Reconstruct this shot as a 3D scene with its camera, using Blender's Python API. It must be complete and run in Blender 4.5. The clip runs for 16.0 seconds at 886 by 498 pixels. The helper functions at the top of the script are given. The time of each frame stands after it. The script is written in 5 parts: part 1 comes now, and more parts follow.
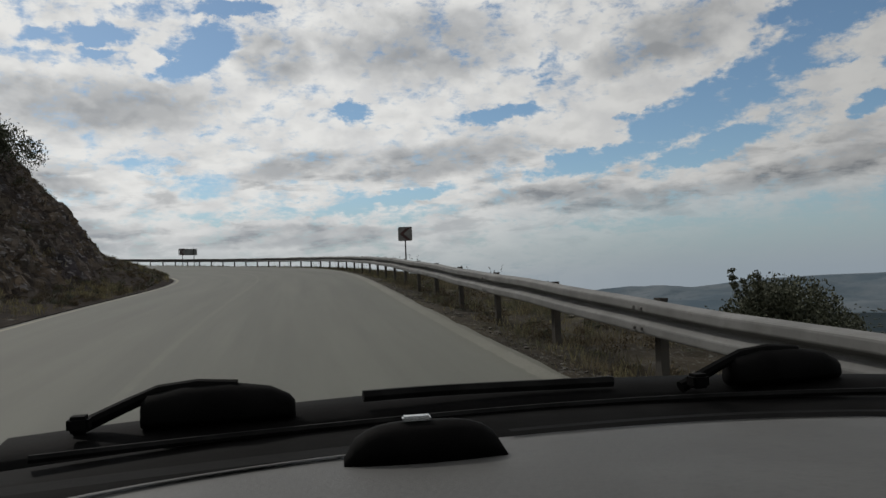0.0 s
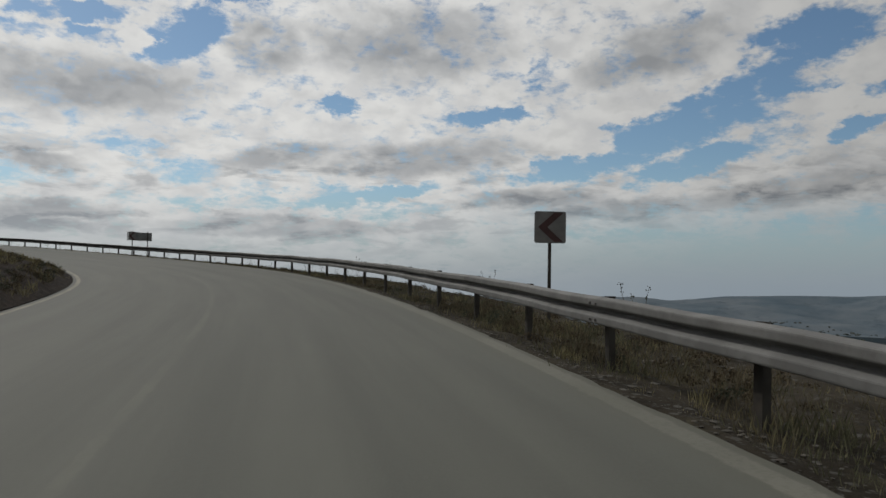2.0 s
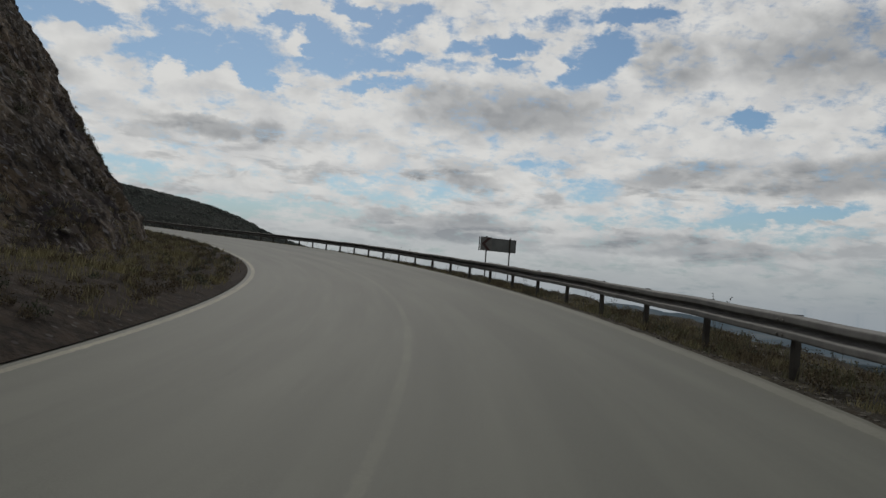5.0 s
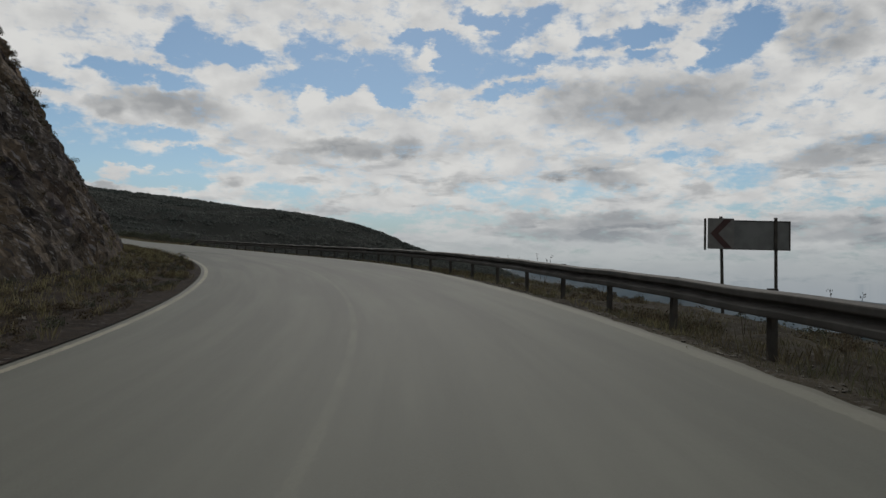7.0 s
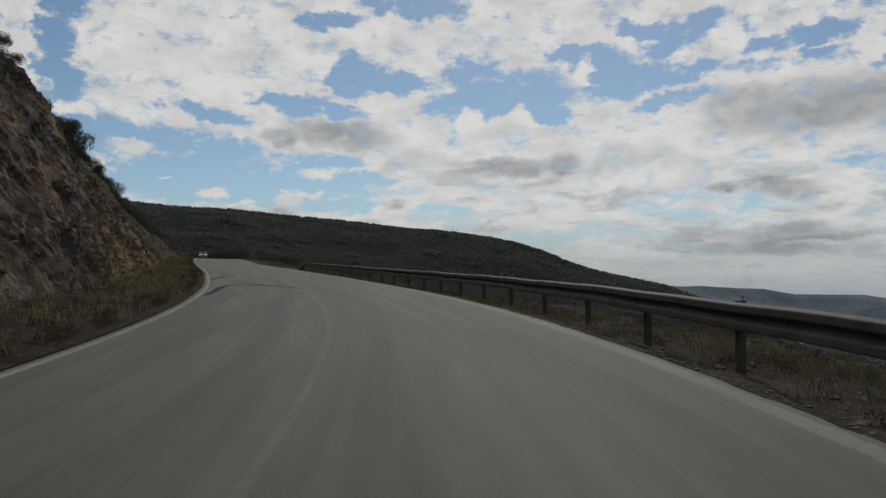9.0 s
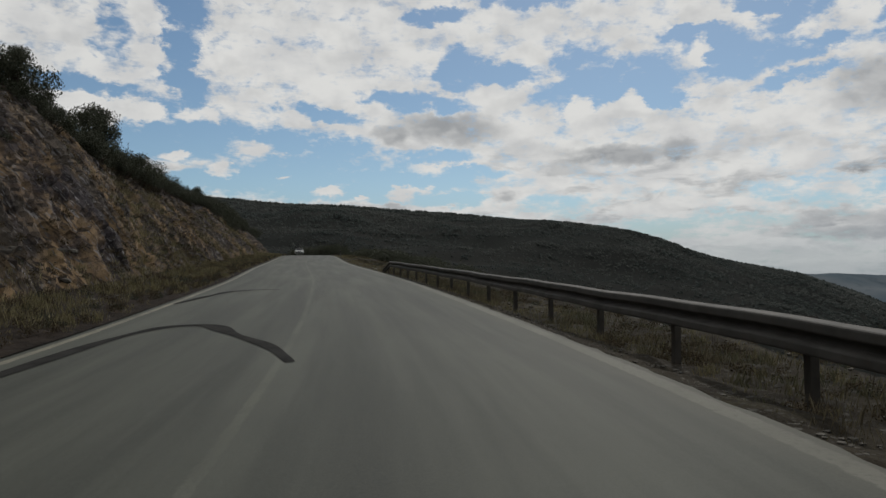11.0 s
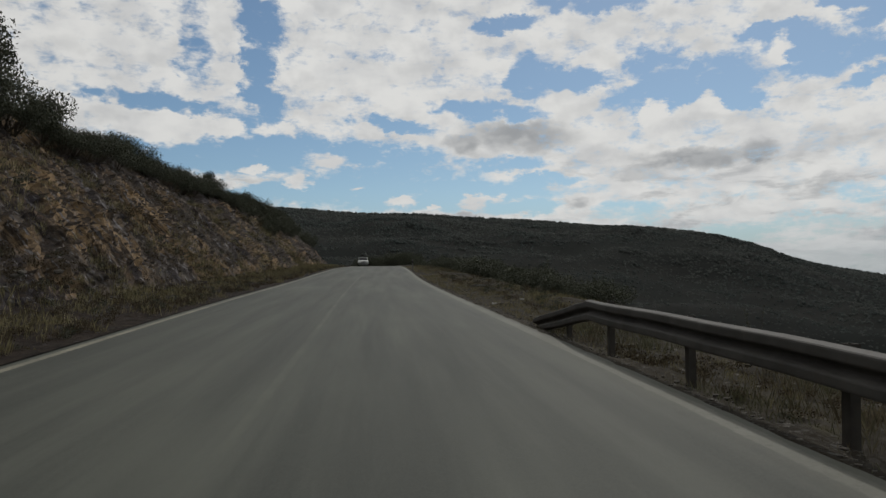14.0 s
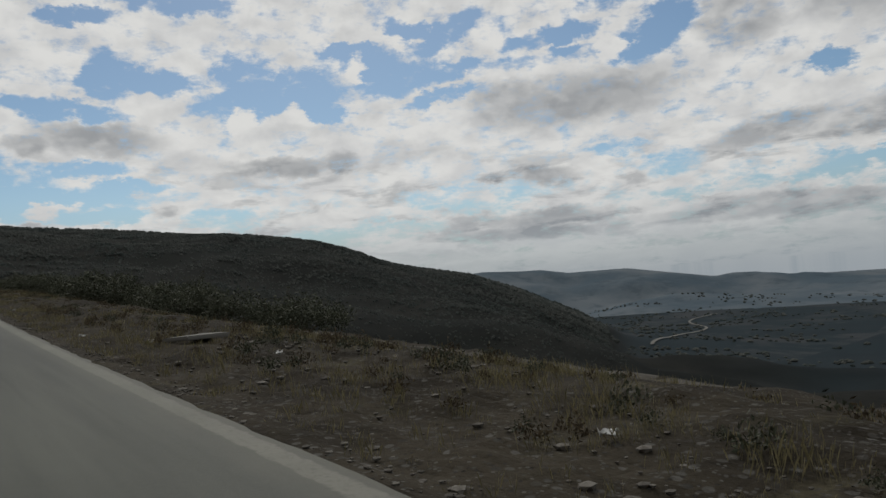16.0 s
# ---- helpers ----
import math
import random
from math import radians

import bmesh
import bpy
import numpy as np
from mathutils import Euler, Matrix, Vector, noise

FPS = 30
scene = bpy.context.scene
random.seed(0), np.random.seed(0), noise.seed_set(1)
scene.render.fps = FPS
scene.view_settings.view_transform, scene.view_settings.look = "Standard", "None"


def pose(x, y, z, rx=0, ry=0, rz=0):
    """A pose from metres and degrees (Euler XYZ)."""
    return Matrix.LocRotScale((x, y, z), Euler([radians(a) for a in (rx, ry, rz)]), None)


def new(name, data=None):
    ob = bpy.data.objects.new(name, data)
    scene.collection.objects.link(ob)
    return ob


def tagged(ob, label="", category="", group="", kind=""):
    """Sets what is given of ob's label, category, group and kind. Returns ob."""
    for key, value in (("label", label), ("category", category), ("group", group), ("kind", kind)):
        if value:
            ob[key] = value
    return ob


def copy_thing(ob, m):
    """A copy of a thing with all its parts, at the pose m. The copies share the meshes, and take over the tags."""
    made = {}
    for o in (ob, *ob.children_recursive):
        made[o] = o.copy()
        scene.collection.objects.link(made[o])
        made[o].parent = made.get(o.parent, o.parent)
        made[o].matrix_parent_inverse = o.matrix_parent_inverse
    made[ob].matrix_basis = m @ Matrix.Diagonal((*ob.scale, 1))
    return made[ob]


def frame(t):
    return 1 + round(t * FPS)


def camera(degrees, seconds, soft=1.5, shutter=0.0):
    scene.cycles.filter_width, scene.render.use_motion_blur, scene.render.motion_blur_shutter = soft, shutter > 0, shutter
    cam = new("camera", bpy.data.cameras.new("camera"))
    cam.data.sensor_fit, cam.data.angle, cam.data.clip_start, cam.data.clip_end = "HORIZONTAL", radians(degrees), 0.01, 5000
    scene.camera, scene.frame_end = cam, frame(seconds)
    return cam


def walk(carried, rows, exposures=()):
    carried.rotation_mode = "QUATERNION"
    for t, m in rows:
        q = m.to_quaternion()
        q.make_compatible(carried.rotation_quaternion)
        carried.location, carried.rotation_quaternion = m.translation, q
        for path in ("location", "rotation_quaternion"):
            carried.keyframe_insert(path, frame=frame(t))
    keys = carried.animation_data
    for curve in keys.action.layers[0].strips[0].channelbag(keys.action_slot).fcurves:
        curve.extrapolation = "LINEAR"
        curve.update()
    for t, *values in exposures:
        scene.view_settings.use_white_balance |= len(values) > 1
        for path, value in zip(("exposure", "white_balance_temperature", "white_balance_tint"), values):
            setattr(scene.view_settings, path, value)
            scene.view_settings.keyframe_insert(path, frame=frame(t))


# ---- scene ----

# ---- camera ----
LENS = 61.38
TURN_START = 22.44
BEND = (-0.0052, -0.0052, -0.0039, -0.0016, 0.0060, 0.0102, 0.0155, 0.0128, 0.0111, 0.0137, 0.0093, 0.0121, 0.0082, 0.0042, 0.0004, 0.0033, 0.0002, -0.0006, -0.0006, -0.0009, -0.0001, 0.0001, -0.0003, -0.0003, 0.0000, 0.0000, 0.0040, 0.0090, 0.0120, 0.0120)
GRADE = (0.0423, 0.0595, 0.0413, 0.0385, 0.0450, 0.0530, 0.0433, 0.0458, 0.0454, 0.0435, 0.0548, 0.0480, 0.0370, 0.0400, 0.0280, 0.0050)
BANK = (0.0173, 0.0614, 0.0597, 0.0282, 0.0029, 0.0022)
LEFT_LINE = (-3.4331, -3.7198, -3.5816, -3.2863, -3.3019, -3.3193)
cam = camera(LENS, 16.0)
PATH = [
    (0.0, pose(1.320, 0.545, 1.301, 92.43, 2.23, 8.47)),
    (0.5, pose(-0.466, 4.882, 1.562, 93.30, 0.86, 4.61)),
    (1.0, pose(-2.135, 9.176, 1.835, 93.33, -0.04, 2.13)),
    (1.5, pose(-3.706, 13.417, 2.093, 92.84, -1.30, 2.02)),
    (2.0, pose(-5.201, 17.598, 2.327, 92.38, -1.09, 6.77)),
    (2.5, pose(-6.780, 21.778, 2.539, 92.51, -1.95, 13.82)),
    (3.0, pose(-8.444, 26.068, 2.737, 92.35, -2.43, 16.30)),
    (3.5, pose(-10.258, 30.433, 2.926, 92.40, -2.69, 18.89)),
    (4.0, pose(-12.156, 34.891, 3.122, 92.84, -2.69, 24.66)),
    (4.5, pose(-14.317, 39.359, 3.320, 93.40, -3.40, 31.16)),
    (5.0, pose(-16.799, 43.783, 3.518, 92.24, -5.02, 36.59)),
    (5.5, pose(-19.617, 48.132, 3.722, 91.84, -5.03, 39.57)),
    (6.0, pose(-22.812, 52.337, 3.936, 91.73, -4.02, 42.49)),
    (6.5, pose(-26.292, 56.320, 4.160, 91.83, -2.58, 45.25)),
    (7.0, pose(-29.953, 60.019, 4.389, 92.05, -1.30, 47.75)),
    (7.5, pose(-33.766, 63.446, 4.624, 92.31, -0.78, 49.87)),
    (8.0, pose(-37.710, 66.605, 4.866, 92.81, -1.06, 53.16)),
    (8.5, pose(-41.807, 69.470, 5.116, 93.02, -0.93, 56.66)),
    (9.0, pose(-46.032, 72.077, 5.374, 93.21, -0.76, 59.95)),
    (9.5, pose(-50.353, 74.460, 5.628, 92.49, -1.32, 63.02)),
    (10.0, pose(-54.773, 76.611, 5.867, 92.36, -0.79, 66.14)),
    (10.5, pose(-59.305, 78.427, 6.088, 92.39, -0.40, 67.53)),
    (11.0, pose(-63.872, 79.994, 6.296, 92.56, 0.08, 68.50)),
    (11.5, pose(-68.450, 81.358, 6.495, 92.81, 0.53, 69.17)),
    (12.0, pose(-73.018, 82.562, 6.695, 93.08, 0.85, 69.67)),
    (12.5, pose(-77.581, 83.654, 6.898, 93.32, 0.90, 70.12)),
    (13.0, pose(-82.141, 84.715, 7.107, 93.69, 0.59, 70.89)),
    (13.5, pose(-86.700, 85.744, 7.317, 93.92, 0.54, 73.14)),
    (14.0, pose(-91.267, 86.750, 7.528, 93.23, 0.50, 74.09)),
    (14.5, pose(-95.844, 87.704, 7.737, 92.88, 1.14, 72.96)),
    (15.0, pose(-100.382, 88.748, 7.947, 92.69, 1.42, 66.95)),
    (15.5, pose(-104.901, 89.760, 8.155, 93.49, 0.22, 55.86)),
    (16.0, pose(-109.400, 90.763, 8.359, 92.59, 4.25, 43.76)),
]
walk(cam, PATH, ((0.0, 0.12), (2.0, 0.0), (4.5, -0.10), (8.0, -0.10), (10.0, -0.07), (12.5, -0.02), (16.0, -0.05)))

# ---- the road's course: bends, grades and banking by knots along its length ----
LENGTH = 300.0
BEND_STEP, GRADE_STEP = 10.0, 20.0
BANK_AT = (-12.0, 50.0, 90.0, 120.0, 160.0, 260.0)
ALONG = np.arange(-30.0, LENGTH + 0.1, 1.0)
_bend = np.interp(ALONG, -12.0 + BEND_STEP * np.arange(len(BEND)), BEND)
_grade = np.interp(ALONG, -12.0 + GRADE_STEP * np.arange(len(GRADE)), GRADE)
BANKED = np.interp(ALONG, BANK_AT, BANK)


def summed(values):
    """Running integral along the road, zero at 0 m."""
    total = np.concatenate([[0.0], np.cumsum((values[1:] + values[:-1]) / 2)])
    return total - np.interp(0.0, ALONG, total)


HEAD = math.radians(TURN_START) + summed(_bend)
ROAD_X, ROAD_Y, ROAD_Z = summed(-np.sin(HEAD)), summed(np.cos(HEAD)), summed(_grade)


def on_road(s, lat, h=0.0):
    """World place s metres along, lat metres right of the centre line, h above the banked road plane. Arrays or numbers."""
    x, y, z, a, b = (np.interp(s, ALONG, v) for v in (ROAD_X, ROAD_Y, ROAD_Z, HEAD, BANKED))
    return np.stack(np.broadcast_arrays(x + lat * np.cos(a), y + lat * np.sin(a), z + np.clip(lat, -9, 9) * b + h), -1)


def heading(s):
    return float(np.interp(s, ALONG, HEAD))


def left_line(s):
    return np.interp(s, BANK_AT, LEFT_LINE)


def road_pose(s, lat, h=0.0, turn=0.0):
    """A pose standing upright at that place; local y points along the road."""
    p = on_road(s, lat, h)
    return pose(*p, 0, 0, math.degrees(heading(s)) + turn)


# ---- sky, sun ----
SUN_AZ, SUN_EL = 52.0, 42.0     # degrees left of north, and up

world = bpy.data.worlds.new("sky")
scene.world = world
world.use_nodes = True


class Nodes:
    """Short hand for building a node tree."""

    def __init__(self, tree):
        self.tree = tree

    def add(self, kind, **settings):
        n = self.tree.nodes.new(kind)
        for key, value in settings.items():
            setattr(n, key, value)
        return n

    def put(self, sock, value):
        if isinstance(value, bpy.types.NodeSocket):
            self.tree.links.new(value, sock)
        elif value is not None:
            sock.default_value = value

    def math(self, op, a, b=None, c=None, clamp=False):
        n = self.add("ShaderNodeMath", operation=op, use_clamp=clamp)
        for sock, v in zip(n.inputs, (a, b, c)):
            self.put(sock, v)
        return n.outputs[0]

    def vec(self, op, a, b=None, c=None):
        n = self.add("ShaderNodeVectorMath", operation=op)
        for sock, v in zip(n.inputs, (a, b, c)):
            self.put(sock, v)
        return n.outputs["Value"] if op in ("LENGTH", "DOT_PRODUCT") else n.outputs[0]

    def noise(self, vector, scale, detail=4.0, rough=0.55, warp=0.0, out="Fac"):
        n = self.add("ShaderNodeTexNoise")
        self.put(n.inputs["Vector"], vector)
        n.inputs["Scale"].default_value = scale
        n.inputs["Detail"].default_value = detail
        n.inputs["Roughness"].default_value = rough
        n.inputs["Distortion"].default_value = warp
        return n.outputs[out]

    def ramp(self, value, low, high, a=0.0, b=1.0, smooth=True):
        n = self.add("ShaderNodeMapRange", interpolation_type="SMOOTHSTEP" if smooth else "LINEAR")
        for sock, v in zip(n.inputs, (value, low, high, a, b)):
            self.put(sock, v)
        return n.outputs[0]

    def mix(self, fac, a, b, blend="MIX"):
        n = self.add("ShaderNodeMix", data_type="RGBA", blend_type=blend)
        self.put(n.inputs[0], fac)
        self.put(n.inputs[6], a if isinstance(a, bpy.types.NodeSocket) else (*a, 1.0))
        self.put(n.inputs[7], b if isinstance(b, bpy.types.NodeSocket) else (*b, 1.0))
        return n.outputs[2]

    def link(self, a, b):
        self.tree.links.new(a, b)


# Blue openings, faint slits, loose puffs and shaded cloud bellies: degrees left of north, degrees up, half width, half height, tilt.
GAPS_SOUTH = ((26.4, 17.1, 3.1, 1.4, 25), (14.7, 12.9, 1.2, 0.7, 0), (3.6, 12.4, 2.9, 0.5, 5), (-19.1, 15, 5, 2.3, 28), (-13.5, 12.4, 5, 1.7, 22), (-8.4, 10.6, 4.6, 1.5, 12), (-2.9, 8.6, 3.8, 0.9, 12), (12.3, 6.4, 4.2, 0.5, 10), (-20, 17.3, 3.8, 1.2, 0), (-22.4, 10.8, 1.7, 0.6, 20), (-11.8, 8.9, 4.6, 0.9, 14), (-22.5, 12.8, 2.1, 0.5, 10), (-18.7, 13.4, 2.5, 1.2, 20))
STREAKS_SOUTH = (
    (92.6, 17, 0.8, 2.3, 0), (-0.3, 15.6, 0.7, 1.2, -15), (34.5, 16.1, 3.8, 0.4, 0),
    (29.3, 19.8, 2.1, 0.6, 10), (29.9, 9.1, 1.5, 0.3, 0), (26.7, 7.6, 1.1, 0.5, 0),
    (21.7, 5.3, 4.2, 0.3, 3), (-19.5, 3.8, 6.2, 1.1, 8), (-17.4, 2, 7.5, 0.8, 0),
    (41.3, 6.4, 3.8, 0.8, 0),
)
STREAKS_WEST = (
    (26.2, 7.4, 1.8, 0.8, 0), (15.7, 6.4, 2.5, 0.5, 0), (11.9, 5.3, 3.3, 0.5, 4),
    (29.7, 9.3, 1.9, 0.3, 0), (59.3, 5.8, 2.5, 0.6, 0), (47.5, 4.5, 3.3, 0.5, 0),
    (40.9, 6.4, 2.9, 0.5, 0), (52, 3.8, 3.8, 0.6, 0), (30.1, 9.2, 1.7, 0.4, 0),
    (19.1, 5.6, 2.5, 0.3, 0), (-8, 3.6, 5, 0.4, 0),
)
GAPS_WEST = ((55.5, 14.7, 5, 1.6, 10), (64.6, 15.6, 3.3, 0.8, 0), (47.6, 16.6, 2.5, 1.2, -10), (41.7, 15.9, 2.3, 0.6, 15), (44.6, 19, 2.5, 0.6, -15), (33.2, 16.5, 1.7, 0.4, 0), (23.5, 20.2, 2.9, 0.5, 0), (52.1, 13.3, 2.1, 0.5, 0), (62.2, 21.2, 3.5, 0.8, 0), (69.2, 19.8, 2.5, 0.5, 10), (67.1, 16, 1.5, 1.6, 30), (70.5, 13.7, 3.8, 0.7, -5), (57.7, 15.7, 2.1, 1.7, 40), (54.2, 14, 3.8, 0.8, -8), (45.3, 15.7, 3.3, 1.1, 8), (42.4, 18.6, 2.9, 0.8, 25), (34.1, 17.7, 3.3, 0.6, 5))
GAPS_FAR = ((88.1, 16.8, 1.1, 2.6, -10), (87.5, 14.2, 1.7, 1, -30), (85.6, 11, 4.6, 1.4, -20), (79.2, 9.6, 7.1, 1.6, -5), (73.5, 7.6, 7.9, 1, 0), (68.5, 9.7, 2.5, 0.6, 0), (95.1, 13.5, 4.6, 0.6, -5), (87.7, 19.4, 1.7, 1.7, 20), (90.3, 10.2, 6.7, 1.4, 0), (80.3, 7.5, 6.2, 1.4, 0), (73.7, 7.2, 3.8, 1, 0), (68, 6.3, 2.5, 0.5, 0), (66.3, 8.3, 2.5, 0.5, 0), (43.2, 14.1, 2.5, 0.5, 10), (77.7, 12.7, 2.9, 0.5, -8), (49.5, 17.9, 2.1, 0.4, 0), (85.8, 7.3, 4.6, 0.8, 0))
PUFFS = ((94.8, 12, 2.8, 1, -8), (90.7, 12.2, 1.8, 0.8, 0), (86.7, 12.1, 1.5, 0.5, 0), (83, 10, 1.8, 0.7, -8), (84.7, 8.3, 0.9, 0.5, 0), (88.5, 9.2, 1.1, 0.3, 0), (77.6, 6.8, 1.2, 0.4, 0), (71.3, 7, 1.6, 0.4, 5), (81, 7.9, 0.5, 0.2, 0), (74.8, 6.4, 0.5, 0.2, 0), (-20.4, 12.7, 3.8, 0.7, -3), (-22, 15, 3.1, 1.1, 14), (-5.2, 12.4, 3.3, 0.6, 10), (-3.4, 10.4, 2.5, 0.7, 0), (54.1, 13, 1, 0.7, 0), (29.5, 16.3, 1.1, 0.6, 0), (57.7, 12.9, 1, 0.9, 60), (54.6, 12.8, 1.1, 0.6, 0), (49.1, 16.4, 0.7, 0.8, 0), (70.2, 11.2, 2.5, 0.6, 10))
BELLIES_SOUTH = (
    (9.7, 17.6, 6.2, 2.2, 0), (20.5, 16.8, 2.5, 1.5, 0), (32.4, 13, 6.2, 1.7, 3),
    (19.5, 9, 3.5, 0.8, 10), (8.7, 9.2, 6.2, 1.1, 6), (0.6, 6.2, 4.6, 0.6, 2),
    (-5.7, 5.6, 5, 0.6, 2), (18, 4, 5.8, 0.5, 0), (-8.7, 16.6, 4.6, 1.5, 15),
    (-18.7, 6.8, 5.4, 0.8, 8), (37.5, 13.3, 2.9, 1.2, 0), (31.3, 12.8, 4.6, 1.2, -3),
)
BELLIES_WEST = (
    (55, 9.6, 3.5, 0.5, 0), (36.6, 7.7, 2.9, 0.5, 3), (35.4, 4.5, 3.8, 0.5, 0),
    (19.3, 3.6, 7.1, 0.5, 0), (68.1, 11.7, 3.8, 0.9, -4), (72.3, 11.2, 1.2, 0.6, 0),
    (55, 9.3, 2.9, 0.5, 0), (51.1, 9.5, 1, 0.5, 0), (36.5, 7.2, 3.1, 0.6, 5),
    (34.9, 4.4, 4.6, 0.5, 0), (38.2, 3.4, 4.6, 0.5, 0), (50.7, 9.7, 1.2, 0.6, 0),
)


def build_sky():
    k = Nodes(world.node_tree)
    back = world.node_tree.nodes["Background"]
    out = world.node_tree.nodes["World Output"]
    way = k.vec("NORMALIZE", k.add("ShaderNodeTexCoord").outputs["Generated"])
    parts = k.add("ShaderNodeSeparateXYZ")
    k.put(parts.inputs[0], way)
    x, y, z = parts.outputs
    deg = 180 / math.pi
    az = k.math("MULTIPLY", k.math("ARCTAN2", k.math("MULTIPLY", x, -1.0), y), deg)
    el = k.math("MULTIPLY", k.math("ARCSINE", z), deg)
    flat = k.add("ShaderNodeCombineXYZ")
    k.put(flat.inputs[0], k.math("MULTIPLY", az, 0.55))
    # cloud rows lie closer together towards the horizon
    k.put(flat.inputs[1], k.math("MULTIPLY", k.math("POWER", k.math("MAXIMUM", el, 0.05), 0.75), 2.1))
    grain = flat.outputs[0]
    place = k.add("ShaderNodeCombineXYZ")
    k.put(place.inputs[0], az)
    k.put(place.inputs[1], el)
    place.inputs[2].default_value = 1.0
    place = place.outputs[0]
    half = (0.5, 0.5, 0.5)
    wide = k.vec("SUBTRACT", k.noise(grain, 0.45, 3.0, out="Color"), half)
    close = k.vec("SUBTRACT", k.noise(grain, 1.5, 6.0, 0.62, out="Color"), half)
    bent = k.vec("ADD", k.vec("MULTIPLY_ADD", wide, (2.6, 1.3, 0.0), place), k.vec("MULTIPLY", close, (2.6, 1.6, 0.0)))
    calm = k.vec("ADD", k.vec("MULTIPLY_ADD", wide, (3.0, 1.2, 0.0), place), k.vec("MULTIPLY", close, (1.4, 0.9, 0.0)))

    def field(spots, inner, outer, at):
        total = None
        for a, e, w, h, tilt in spots:
            c, n = math.cos(math.radians(tilt)), math.sin(math.radians(tilt))
            u = k.vec("DOT_PRODUCT", at, (c / w, -n / w, (e * n - a * c) / w))
            v = k.vec("DOT_PRODUCT", at, (n / h, c / h, -(a * n + e * c) / h))
            one = k.ramp(k.math("MULTIPLY_ADD", u, u, k.math("MULTIPLY", v, v)), inner * inner, outer * outer, 1.0, 0.0)
            total = one if total is None else k.math("MAXIMUM", total, one)
        return total

    fine = k.noise(grain, 0.75, 10.0, 0.58, 0.15)
    big = k.noise(grain, 0.20, 3.0, 0.5)
    blue = k.math("MAXIMUM", field(GAPS_SOUTH, 0.0, 1.5, bent), k.math("MAXIMUM", field(GAPS_WEST, 0.0, 1.5, bent), field(GAPS_FAR, 0.0, 1.5, bent)))
    slits = field(STREAKS_SOUTH + STREAKS_WEST, 0.0, 1.8, bent)
    puffs = field(PUFFS, 0.1, 1.5, bent)
    bellies = field(BELLIES_SOUTH + BELLIES_WEST, 0.2, 1.6, calm)
    gaps = k.math("MAXIMUM", blue, k.math("MULTIPLY", slits, 0.52))
    density = k.math("MULTIPLY_ADD", k.math("SUBTRACT", fine, 0.5), 2.5, 0.70)
    density = k.math("ADD", density, k.math("MULTIPLY", k.math("SUBTRACT", big, 0.5), 0.5))
    density = k.math("SUBTRACT", density, k.math("MULTIPLY", gaps, 1.0))
    wisp = k.noise(k.vec("MULTIPLY", grain, (0.8, 1.3, 1.0)), 2.4, 8.0, 0.66, 0.4)
    density = k.math("ADD", density, k.math("MULTIPLY", k.math("SUBTRACT", wisp, 0.5), 1.35))
    density = k.math("ADD", density, k.math("MULTIPLY", puffs, 1.0))
    low_fade = k.math("ADD", k.math("MULTIPLY", k.ramp(az, -14.0, 14.0), k.ramp(el, -1.0, 4.0, 0.35, 1.0)), k.math("MULTIPLY", k.ramp(az, -14.0, 14.0, 1.0, 0.0), k.ramp(el, 1.5, 7.0, 0.08, 1.0)))
    cover = k.math("MULTIPLY", k.ramp(density, -0.10, 0.74), low_fade)
    # shade: thick bellies and the underside of each roll
    low = k.vec("ADD", grain, (0.0, 0.55, 0.0))
    roll = k.ramp(k.math("SUBTRACT", k.noise(low, 0.5, 4.0, 0.5, 0.2), k.noise(grain, 0.5, 4.0, 0.5, 0.2)), -0.04, 0.18)
    shade = k.math("ADD", k.math("MULTIPLY", k.math("MULTIPLY", bellies, k.ramp(k.noise(grain, 0.6, 4.0, 0.5), 0.30, 0.54, 0.55, 1.0)), 0.66), k.math("MULTIPLY", roll, 0.17), clamp=True)
    # long thin rows towards the horizon
    rows = k.noise(k.vec("MULTIPLY", place, (0.20, 0.75, 0.0)), 1.0, 6.0, 0.6, 0.4)
    low_down = k.math("MULTIPLY", k.ramp(el, 7.0, 12.0, 1.0, 0.0), k.ramp(el, 0.5, 3.0))
    shade = k.math("ADD", shade, k.math("MULTIPLY", k.math("MULTIPLY", k.ramp(rows, 0.47, 0.64), 0.46), low_down), clamp=True)
    shade = k.math("MULTIPLY", shade, k.ramp(gaps, 0.0, 0.40, 1.0, 0.15))
    white = k.mix(k.ramp(k.noise(grain, 0.55, 4.0, 0.5), 0.32, 0.62), (0.575, 0.58, 0.58), (0.68, 0.68, 0.665))
    colour = k.mix(shade, white, (0.228, 0.242, 0.260))
    colour = k.mix(k.ramp(el, 0.5, 7.5, 0.6, 0.0), colour, (0.35, 0.375, 0.40))
    # cloud is brighter towards the sun
    a, e = math.radians(SUN_AZ), math.radians(SUN_EL)
    near_sun = k.vec("DOT_PRODUCT", way, (-math.sin(a) * math.cos(e), math.cos(a) * math.cos(e), math.sin(e)))
    colour = k.vec("SCALE", colour)
    k.put(colour.node.inputs["Scale"], k.math("MULTIPLY", k.ramp(near_sun, 0.25, 0.85, 0.86, 1.05), k.ramp(az, -38.0, 16.0, 0.70, 1.0)))
    cloud = k.add("ShaderNodeBackground")
    k.put(cloud.inputs[0], colour)
    cloud.inputs[1].default_value = CLOUD_LIGHT
    sky = k.add("ShaderNodeTexSky", sky_type="NISHITA", sun_disc=False)
    sky.sun_elevation, sky.sun_rotation = math.radians(SUN_EL), math.radians(-SUN_AZ)
